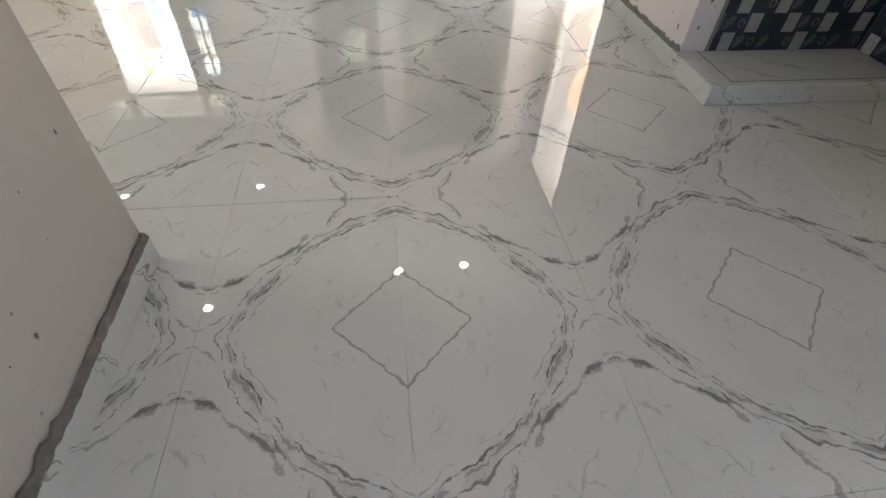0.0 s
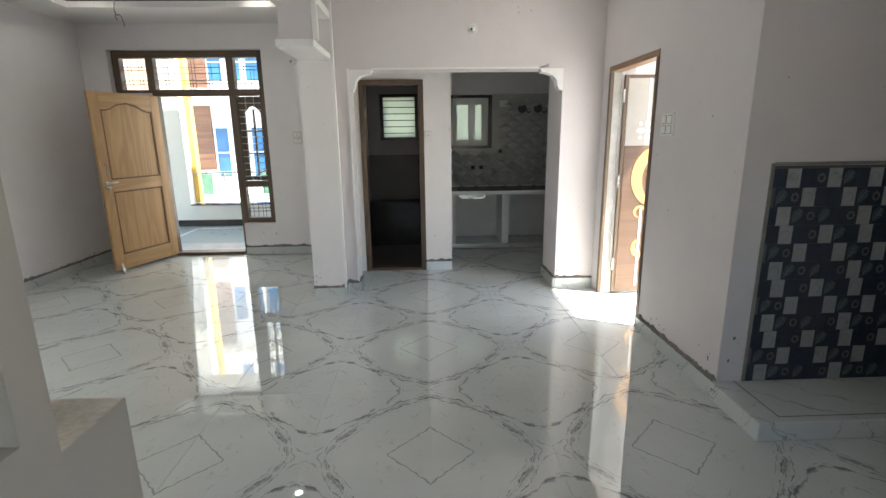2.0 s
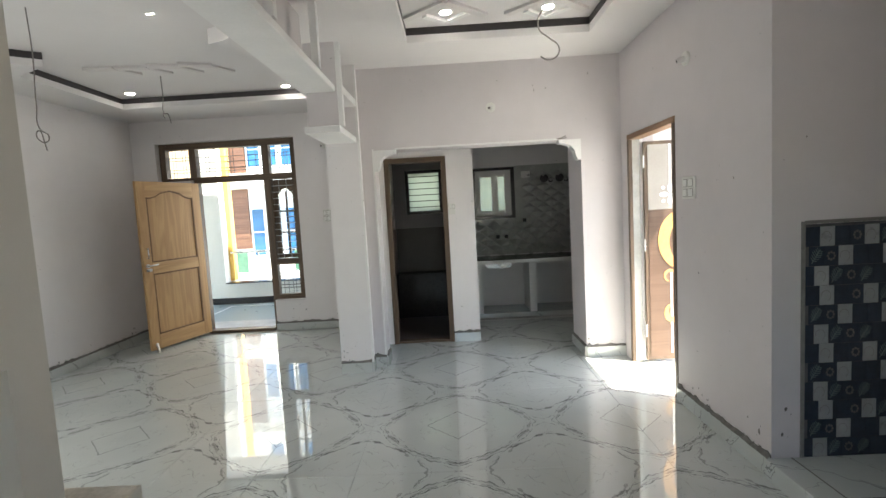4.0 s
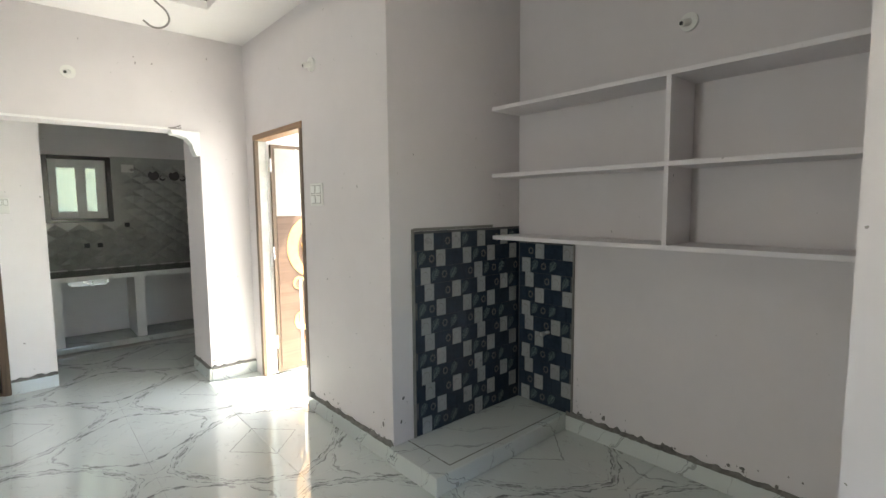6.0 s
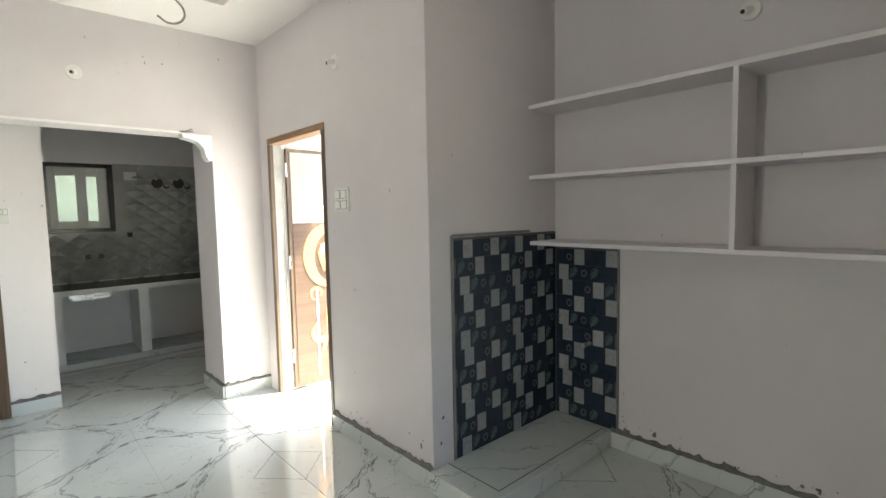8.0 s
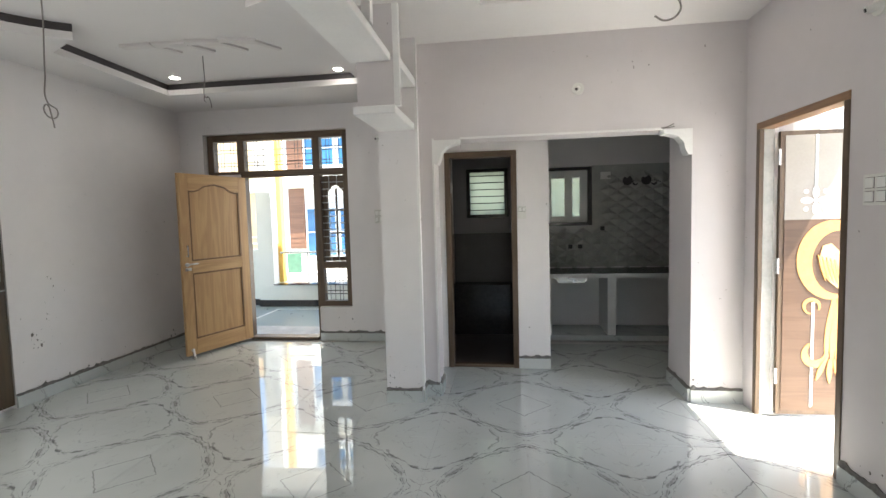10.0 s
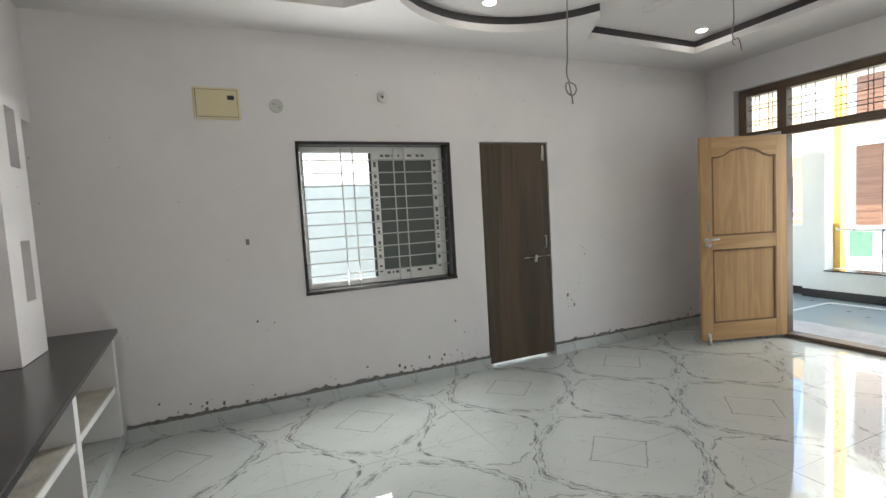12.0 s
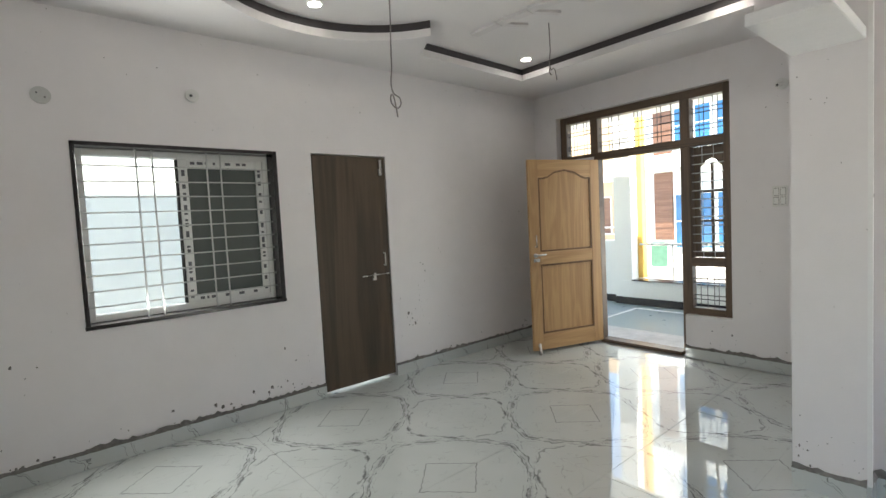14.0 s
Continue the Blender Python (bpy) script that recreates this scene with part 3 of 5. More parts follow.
ROWS = {"a": ("white", "navy", "rose", "white", "fern", "navy"), "b": ("white", "navy", "navy", "white", "fern", "rose"), "c": ("white", "fern", "rose", "fern", "navy", "rose")}


def tile_panel(name, m, width, rows, label, starts):
    """Rows of small tiles on a dark bed; starts: for three rows from the top, the row's pattern and where its first white tile begins."""
    panel = tagged(part(name, boxes((-0.012, width + 0.004, -0.003, 0.001, -0.002, rows * RH + 0.014)), TILEBED), label, "tiling")
    panel.matrix_basis = m
    for r in range(rows):
        typ = (rows - 1 - r) % 3
        n = int(width / CELL) + 1
        for i in range(-3, n):
            x0 = starts[typ][1] + i * CELL
            lo, hi = max(0, x0), min(width, x0 + CELL)
            if hi - lo < 0.02:
                continue
            kind = ROWS[starts[typ][0]][i % 6]
            if hi - lo < CELL - 0.001:
                me = mesh_of("tile", boxes((lo - x0 + 0.001, hi - x0 - 0.001, -0.006, 0, 0.001, RH - 0.001)), TILEW if kind == "white" else NAVY)
            else:
                me = TILES[kind]
            ob = new("tile", me)
            ob.parent = panel
            ob.location = (x0, 0, r * RH)
    return panel


TILEBED = plain("dark_grout", (0.07, 0.072, 0.075), 0.8, var=0.25, scale=20)
tile_panel("wash_tiling", pose(2.062, 2.564, 0.106), 0.93, 12, "navy and white printed wall tiles above the wash platform", (("a", 0.0735), ("b", 0.166), ("c", 0.0465)))
tile_panel("wash_side_tiling", pose(2.998, 2.552, 0.106, 0, 0, -90), 0.435, 11, "navy and white printed wall tiles in the corner", (("b", 0.136), ("c", 0.022), ("a", 0.0495)))
structure("tile_edge", boxes((2.045, 2.062, 2.556, 2.564, 0.10, 1.34), (2.062, 2.72, 2.556, 2.564, 1.328, 1.345), (2.988, 2.998, 2.108, 2.118, 0.10, 1.235)), CEMENT, "rough grey cement edge of the tiling", "trim")
tap = thing("pipe_stub", "capped water pipe stub in the tiled wall", "pipe", (2.99, 2.30, 0.62))
bm = bmesh.new()
rod(bm, (0, 0, 0), (-0.05, 0, 0), 0.012, 12)
part("pipe", bm, PLASTIC, tap)
bm = bmesh.new()
rod(bm, (-0.05, 0, 0), (-0.07, 0, 0), 0.016, 6)
part("cap", bm, STEEL, tap)

# ---- wall shelves ----
SHELFP = plaster("lilac_shelf_paint", (0.74, 0.70, 0.71))
sh = thing("wall_shelves_unit", "lilac-white concrete wall shelves with one divider", "shelf")
for z in (1.24, 1.645, 2.07):
    part("shelf", soft_edges(boxes((2.72, 2.998, 0.592, 2.564, z + 0.008, z + 0.032)), 0.002), SHELFP, sh)
for z0, z1 in ((1.272, 1.653), (1.677, 2.078)):
    part("divider", boxes((2.722, 2.998, 1.422, 1.444, z0, z1)), SHELFP, sh)


# ---- doors and windows ----
def frame_bars(name, dims, mat, parent, label=""):
    for d in dims:
        part(name, soft_edges(boxes(d), 0.003), mat, parent, label)


def panel_door(parent, w, h, t, mat):
    """A two-panel teak leaf: x from 0 (hinge) to w, z from 0, thickness along y; the upper panel has an arched head."""
    st = 0.115
    part("stile", soft_edges(boxes((0, st, 0, t, 0, h)), 0.003), mat, parent)
    part("stile", soft_edges(boxes((w - st, w, 0, t, 0, h)), 0.003), mat, parent)
    part("bottom_rail", soft_edges(boxes((st, w - st, 0, t, 0, 0.17)), 0.003), TEAKX, parent)
    part("lock_rail", soft_edges(boxes((st, w - st, 0, t, 0.90, 1.03)), 0.003), TEAKX, parent)
    a, b = st, w - st
    crown = [(a, 1.80), (a + 0.06, 1.80), (a + 0.12, 1.815), (a + 0.20, 1.86), ((a + b) / 2, 1.885), (b - 0.20, 1.86), (b - 0.12, 1.815), (b - 0.06, 1.80), (b, 1.80)]
    bm = bmesh.new()
    plate(bm, [(a, h), *crown, (b, h)][::1], 0, t)
    part("top_rail", bm, TEAKX, parent)
    bm = bmesh.new()
    plate(bm, [(a, 1.03), (b, 1.03), *crown[::-1]], 0.012, t - 0.012)
    part("upper_panel", bm, mat, parent)
    part("lower_panel", boxes((a, b, 0.012, t - 0.012, 0.17, 0.90)), mat, parent)
    # dark beading round the panels
    for y0, y1 in ((0.002, 0.012), (t - 0.012, t - 0.002)):
        e = 0.018
        for d in ((a, a + e, y0, y1, 0.17, 0.90), (b - e, b, y0, y1, 0.17, 0.90), (a + e, b - e, y0, y1, 0.17, 0.17 + e), (a + e, b - e, y0, y1, 0.90 - e, 0.90),
                  (a, a + e, y0, y1, 1.03, 1.80), (b - e, b, y0, y1, 1.03, 1.80), (a + e, b - e, y0, y1, 1.03, 1.03 + e)):
            part("beading", boxes(d), BEAD, parent)
        bm = bmesh.new()
        plate(bm, crown + [(x, z - e) for x, z in crown[::-1]], y0, y1)
        part("beading", bm, BEAD, parent)


BEAD = wood("teak_beading", (0.26, 0.15, 0.07), (0.15, 0.08, 0.035), 2, 1.0, 0.45, False)
TEAKX = wood("teak_rail", (0.63, 0.40, 0.195), (0.46, 0.265, 0.12), 0, 1.0, 0.42, False)

# entrance: frame with transom and side light
ent = thing("window_1", "dark teak entrance frame with barred transom and side light", "door frame", kind="structure")
y0, y1 = YN + 0.07, YN + 0.17
frame_bars("jamb", [(-3.54, -3.46, y0, y1, 2.02, 2.55), (-3.15, -3.06, y0, y1, 0.0, 2.02), (-3.15, -3.06, y0, y1, 2.10, 2.47), (-2.18, -2.09, y0, y1, 0.0, 2.02), (-2.18, -2.09, y0, y1, 2.10, 2.47),
                    (-1.80, -1.72, y0, y1, 0.415, 2.55)], TEAKF, ent)
frame_bars("head", [(-3.46, -1.80, y0, y1, 2.47, 2.55), (-3.46, -1.80, y0, y1, 2.02, 2.10)], TEAKH, ent)
frame_bars("rail", [(-2.09, -1.80, y0, y1, 0.88, 0.96), (-2.09, -1.80, y0, y1, 0.415, 0.48)], TEAKH, ent)
frame_bars("threshold", [(-3.06, -2.18, YN + 0.02, y1, 0.0, 0.035)], TEAKH, ent)
ym = (y0 + y1) / 2


def bars(parent, x0, x1, z0, z1, xs, zs, r, mat):
    for x in xs:
        bm = bmesh.new()
        rod(bm, (x, ym, z0), (x, ym, z1), r * 0.7, 6)
        part("bar", bm, mat, parent)
    for z in zs:
        bm = bmesh.new()
        rod(bm, (x0, ym - 0.006, z), (x1, ym - 0.006, z), r, 6)
        part("bar", bm, mat, parent)


bars(ent, -3.46, -3.15, 2.10, 2.47, (-3.39, -3.35, -3.26, -3.22), (2.17, 2.21, 2.33, 2.37), 0.005, IRON)
bars(ent, -3.06, -2.18, 2.10, 2.47, (-2.95, -2.91, -2.83, -2.66, -2.62, -2.58, -2.42, -2.38, -2.28), (2.17, 2.21, 2.29, 2.36), 0.005, IRON)
bars(ent, -2.09, -1.80, 2.10, 2.47, (-2.02, -1.98, -1.90, -1.86), (2.17, 2.21, 2.33, 2.37), 0.005, IRON)
bars(ent, -2.09, -1.80, 0.96, 2.02, (-2.0, -1.9), [1.02 + 0.083 * i for i in range(12)], 0.005, GRILLE)
bars(ent, -2.09, -1.80, 0.48, 0.88, (-2.03, -1.97, -1.91, -1.87), (0.56, 0.60, 0.72, 0.76), 0.005, IRON)
# outer shutter of the side light, glazed, with an arched head
sx0, sx1, sy0, sy1 = -2.085, -1.805, y1 - 0.03, y1
frame_bars("shutter_stile", [(sx0, sx0 + 0.055, sy0, sy1, 0.965, 2.015), (sx1 - 0.03, sx1, sy0, sy1, 0.965, 2.015), (-1.935, -1.915, sy0, sy1, 1.02, 1.86)], TEAKF, ent)
frame_bars("shutter_rail", [(sx0 + 0.055, sx1 - 0.03, sy0, sy1, 0.965, 1.02), (sx0 + 0.055, sx1 - 0.03, sy0 + 0.004, sy1 - 0.004, 1.30, 1.32), (sx0 + 0.055, sx1 - 0.03, sy0 + 0.004, sy1 - 0.004, 1.58, 1.60)], TEAKH, ent)
a, b = sx0 + 0.055, sx1 - 0.03
bm = bmesh.new()
plate(bm, [(a, 2.015), (a, 1.82), (a + 0.03, 1.85), (a + 0.05, 1.88), ((a + b) / 2, 1.90), (b - 0.05, 1.88), (b - 0.03, 1.85), (b, 1.82), (b, 2.015)], sy0, sy1)
part("shutter_head", bm, TEAKH, ent)

door = thing("door_1", "open teak entrance door with two raised panels", "door", (-3.06, 6.425, 0.03), rz=-108.1, kind="structure")
panel_door(door, 0.90, 1.985, 0.038, TEAK)
for z in (0.25, 1.0, 1.75):
    bm = boxes((0.0, 0.006, -0.012, 0.0, z, z + 0.1))
    part("hinge", bm, STEEL, door)
bm = bmesh.new()
disc(bm, (0.85, 0.045, 1.00), 0.022, 0.014, (0, 1, 0), 16)
rod(bm, (0.85, 0.038, 1.00), (0.85, 0.075, 1.00), 0.009)
rod(bm, (0.86, 0.075, 1.00), (0.74, 0.075, 1.005), 0.009)
part("lever_handle", bm, STEEL, door, "steel lever handle", True)
part("lock_plate", soft_edges(boxes((0.80, 0.875, 0.038, 0.048, 0.93, 0.965)), 0.002), STEEL, door)
bm = bmesh.new()
rod(bm, (0.845, 0.04, 1.09), (0.845, 0.065, 1.09), 0.006)
rod(bm, (0.845, 0.04, 1.20), (0.845, 0.065, 1.20), 0.006)
rod(bm, (0.845, 0.065, 1.08), (0.845, 0.065, 1.21), 0.007)
part("pull_handle", bm, STEEL, door, smooth=True)
bm = bmesh.new()
rod(bm, (0.84, 0.045, 0.07), (0.88, 0.12, -0.025), 0.016)
part("door_stop", bm, STEEL, door, "steel foot stopper")

# side door: frame and outward leaf
PRIMER = plain("grey_primer", (0.42, 0.42, 0.40), 0.7, var=0.2, scale=8)
sdf = thing("door_2", "teak frame of the side door with unpainted inner reveal", "door frame", kind="structure")
x0 = XE - 0.006
frame_bars("jamb", [(x0, x0 + 0.03, 3.603, 3.65, 0.0, 2.025), (x0, x0 + 0.03, 4.485, 4.532, 0.0, 2.025)], TEAKF, sdf)
frame_bars("inner_jamb", [(x0 + 0.03, x0 + 0.10, 3.603, 3.645, 0.0, 2.025), (x0 + 0.03, x0 + 0.10, 4.49, 4.532, 0.0, 2.025)], PRIMER, sdf, "grey primed inner jamb")
TEAKY = wood("teak_head", (0.30, 0.17, 0.085), (0.17, 0.09, 0.045), 1, 1.0, 0.42, False)
frame_bars("head", [(x0, x0 + 0.10, 3.603, 4.532, 2.025, 2.072)], TEAKY, sdf)
frame_bars("rebate", [(x0 + 0.10, x0 + 0.13, 3.607, 3.64, 0.0, 2.03), (x0 + 0.10, x0 + 0.13, 4.495, 4.528, 0.0, 2.03)], TRIMW, sdf)

PANELW = plain("cream_veneer", (0.36, 0.33, 0.295), 0.45, var=0.08)
PANELB = wood("brown_veneer", (0.135, 0.08, 0.052), (0.09, 0.05, 0.031), 0, 1.2, 0.45, False)
GOLD = plain("gold_inlay", (0.62, 0.33, 0.11), 0.4, var=0.15, scale=20)
sleaf = thing("door_3", "side door leaf with gold scroll inlay, open outwards", "door", (XE + 0.115, 4.487, 0.02), kind="structure")
part("core", boxes((0.0, 0.80, -0.03, 0.0, 0, 1.98)), TEAKF, sleaf)
part("lower_panel", boxes((0.03, 0.77, -0.035, -0.03, 0.03, 1.37)), PANELB, sleaf, "brown veneer")
part("upper_panel", boxes((0.03, 0.77, -0.035, -0.03, 1.374, 1.95)), PANELW, sleaf, "cream veneer")
part("inlay_line", boxes((0.215, 0.232, -0.039, -0.035, 0.06, 0.80), (0.215, 0.232, -0.039, -0.035, 1.60, 1.95)), TRIMW, sleaf)
for i in range(4):
    an = i * math.pi / 2
    bm = bmesh.new()
    cx, cz = 0.223 + 0.055 * math.cos(an), 1.505 + 0.055 * math.sin(an)
    bmesh.ops.create_circle(bm, cap_ends=True, segments=14, radius=0.03, matrix=Matrix.Translation((cx, -0.0385, cz)) @ pose(0, 0, 0, 90, -math.degrees(an) + 0) @ Matrix.Diagonal((1.35, 0.75, 1, 1)))
    part("petal", bm, TRIMW, sleaf)
    for rr, an2 in ((0.085, an + math.pi / 4),):
        bm = bmesh.new()
        disc(bm, (0.223 + rr * math.cos(an2), -0.037, 1.505 + rr * math.sin(an2)), 0.016, 0.004, (0, 1, 0), 12)
        part("dot", bm, TRIMW, sleaf)


def scroll(pts, w0, w1, proud=0.0045):
    """A flat ribbon along a curve in xz, tapering from w0 to w1, standing proud of the panel."""
    bm = bmesh.new()
    prev = None
    n = len(pts)
    for i, (x, z) in enumerate(pts):
        xa, za = pts[max(0, i - 1)]
        xb, zb = pts[min(n - 1, i + 1)]
        t = Vector((xb - xa, zb - za)).normalized()
        f = math.sin(math.pi * (0.12 + 0.86 * i / (n - 1)))
        w = (w0 + (w1 - w0) * i / (n - 1)) * f
        cur = [bm.verts.new((x - t.y * w, -0.035 - proud, z + t.x * w)), bm.verts.new((x + t.y * w, -0.035 - proud, z - t.x * w)),
               bm.verts.new((x + t.y * w, -0.035, z - t.x * w)), bm.verts.new((x - t.y * w, -0.035, z + t.x * w))]
        if prev:
            for q in range(4):
                bm.faces.new((prev[q], prev[(q + 1) % 4], cur[(q + 1) % 4], cur[q]))
        prev = cur
    return bm


bm = bmesh.new()
disc(bm, (0.223, -0.037, 1.505), 0.013, 0.004, (0, 1, 0), 12)
part("dot", bm, TRIMW, sleaf)
CARVED = plain("carved_wood", (0.66, 0.43, 0.22), 0.45, var=0.2, scale=30)
part("crescent_inlay", scroll([(0.36 + 0.20 * math.cos(radians(a)), 1.085 + 0.245 * math.sin(radians(a))) for a in range(50, 300, 8)], 0.05, 0.05), GOLD, sleaf)
part("wing_inlay", scroll([(0.30 + 0.09 * i / 11, 1.20 - i * 0.028) for i in range(12)], 0.075, 0.085, 0.006), CARVED, sleaf, "pale carved wing")
for i in range(5):
    part("feather", scroll([(0.245 + 0.026 * i + 0.05 * t / 6, 1.13 - 0.008 * i - 0.03 * t) for t in range(7)], 0.006, 0.010, 0.009), GOLD, sleaf)
part("head_inlay", scroll([(0.43 + 0.02 * math.sin(i / 2), 1.27 - i * 0.02) for i in range(8)], 0.03, 0.03), CARVED, sleaf)
for i in range(3):
    part("tail_inlay", scroll([(0.335 + 0.035 * i + 0.02 * math.cos(k * 0.3), 0.86 - k * 0.040) for k in range(13 + i)], 0.024, 0.024, 0.004 + 0.001 * i), GOLD, sleaf)
for i in range(4):
    part("plume", scroll([(0.31 + 0.025 * i + 0.012 * (i - 1) * k, 0.40 - k * 0.030 - 0.004 * i * k) for k in range(6)], 0.014, 0.020, 0.008 + 0.0006 * i), GOLD, sleaf)
part("curl_inlay", scroll([(0.215 + 0.05 * math.cos(radians(a)), 0.77 + 0.05 * math.sin(radians(a))) for a in range(-30, 300, 15)], 0.012, 0.012), GOLD, sleaf)
part("curl_inlay", scroll([(0.245 + 0.07 * math.cos(radians(a)), 0.44 + 0.075 * math.sin(radians(a))) for a in range(120, 400, 15)], 0.02, 0.035), GOLD, sleaf)
for z in (0.22, 1.0, 1.75):
    part("hinge", boxes((-0.014, 0.0, -0.04, -0.028, z, z + 0.11)), STEEL, sleaf)

# bathroom door frame
bdf = thing("door_4", "dark teak bathroom door frame", "door frame", kind="structure")
frame_bars("jamb", [(-0.438, -0.385, YB - 0.02, YB + 0.09, 0.0, 2.03), (0.19, 0.243, YB - 0.02, YB + 0.09, 0.0, 2.03)], TEAKF, bdf)
frame_bars("head", [(-0.438, 0.243, YB - 0.02, YB + 0.09, 2.03, 2.083)], TEAKH, bdf)
frame_bars("threshold", [(-0.385, 0.19, YB, YB + 0.09, 0.0, 0.025)], TEAKH, bdf)
part("hinge", boxes((-0.386, -0.378, YB + 0.02, YB + 0.05, 1.70, 1.80)), STEEL, bdf)

# flush laminate door in the west wall
ld = thing("door_5", "closed dark brown laminate flush door", "door", (XW, 3.465, 0.0), kind="structure")
part("leaf", soft_edges(boxes((-0.05, -0.006, 0.012, 0.722, 0.03, 2.04)), 0.002), LAMINATE, ld)
part("frame", boxes((-0.16, -0.05, 0.0, 0.06, 0, 2.05), (-0.16, -0.05, 0.67, 0.73, 0, 2.05), (-0.16, -0.05, 0.06, 0.67, 1.98, 2.05)), TRIMW, ld)
bm = bmesh.new()
rod(bm, (0.008, 0.42, 0.975), (0.008, 0.715, 0.98), 0.005)
box(bm, -0.006, 0.010, 0.53, 0.56, 0.93, 0.995)
part("latch", bm, STEEL, ld, "steel sliding latch")
bm = bmesh.new()
rod(bm, (0.0, 0.655, 1.06), (0.03, 0.655, 1.06), 0.005)
rod(bm, (0.0, 0.655, 1.17), (0.03, 0.655, 1.17), 0.005)
rod(bm, (0.03, 0.655, 1.055), (0.03, 0.655, 1.175), 0.006)
part("pull_handle", bm, STEEL, ld, smooth=True)
part("tower_bolt", boxes((-0.006, 0.008, 0.655, 0.68, 1.88, 2.02)), STEEL, ld)

# west window: granite reveal, grille, sliding upvc sash
wy0, wy1, wz0, wz1 = 1.89, 3.17, 0.87, 2.04
win = thing("window_2", "sliding window with white grille and black granite surround", "window", kind="structure")
g = 0.03
frame_bars("granite_edge", [(XW - 0.17, XW + 0.008, wy0 - 0.004, wy0 + g * 0.7, wz0, wz1), (XW - 0.17, XW + 0.008, wy1 - g, wy1 + 0.004, wz0, wz1),
                            (XW - 0.17, XW + 0.008, wy0 - 0.004, wy1 + 0.004, wz1 - g * 0.7, wz1 + 0.004), (XW - 0.17, XW + 0.012, wy0 - 0.008, wy1 + 0.008, wz0 - 0.008, wz0 + g * 0.6)], GRANITE, win)
a0, a1, b0, b1 = wy0 + 0.022, wy1 - 0.03, wz0 + 0.02, wz1 - 0.022
xf0, xf1 = XW - 0.19, XW - 0.11
frame_bars("frame", [(xf0, xf1, a0, a0 + 0.04, b0, b1), (xf0, xf1, a1 - 0.04, a1, b0, b1), (xf0, xf1, a0 + 0.04, a1 - 0.04, b0, b0 + 0.045), (xf0, xf1, a0 + 0.04, a1 - 0.04, b1 - 0.045, b1)], UPVC, win, "white upvc frame")
s0, s1 = 2.50, a1 - 0.045
xs0, xs1 = XW - 0.15, XW - 0.115
frame_bars("sash", [(xs0, xs1, s0, s0 + 0.06, b0 + 0.045, b1 - 0.045), (xs0, xs1, s1 - 0.05, s1, b0 + 0.045, b1 - 0.045),
                    (xs0, xs1, s0 + 0.06, s1 - 0.05, b0 + 0.045, b0 + 0.10), (xs0, xs1, s0 + 0.06, s1 - 0.05, b1 - 0.10, b1 - 0.045)], UPVC, win, "white upvc sash with printed film")
part("gasket", boxes((xs1 - 0.01, xs1 + 0.002, s0 - 0.022, s0 - 0.002, b0 + 0.05, b1 - 0.05)), BLACK, win)
rnd = random.Random(4)
for yy in (s0 + 0.03, s1 - 0.025):
    z = b0 + 0.08
    while z < b1 - 0.1:
        h = rnd.choice((0.015, 0.03, 0.045))
        part("film_mark", boxes((xs1, xs1 + 0.0012, yy - 0.012, yy + 0.010, z, z + h)), TAPE, win)
        z += h + rnd.choice((0.012, 0.03, 0.06))
for zz in (b0 + 0.072, b1 - 0.072):
    y = s0 + 0.08
    while y < s1 - 0.1:
        w = rnd.choice((0.015, 0.03, 0.04))
        part("film_mark", boxes((xs1, xs1 + 0.0012, y, y + w, zz - 0.010, zz + 0.010)), TAPE, win)
        y += w + rnd.choice((0.015, 0.04, 0.07))
part("mesh_pane", boxes((xs0 + 0.012, xs0 + 0.018, s0 + 0.06, s1 - 0.05, b0 + 0.10, b1 - 0.10)), DARKGLASS, win, "dark insect mesh pane")
for i in range(10):
    z = 0.992 + i * 0.1015
    bm = bmesh.new()
    rod(bm, (XW - 0.075, wy0 + 0.02, z), (XW - 0.075, wy1 - 0.03, z), 0.005, 6)
    part("grille_bar", bm, GRILLE, win)
for y in (2.24, 2.335, 2.68, 2.775):
    bm = bmesh.new()
    rod(bm, (XW - 0.07, y, wz0 + 0.015), (XW - 0.07, y, wz1 - 0.02), 0.006, 6)
    part("grille_bar", bm, GRILLE, win)


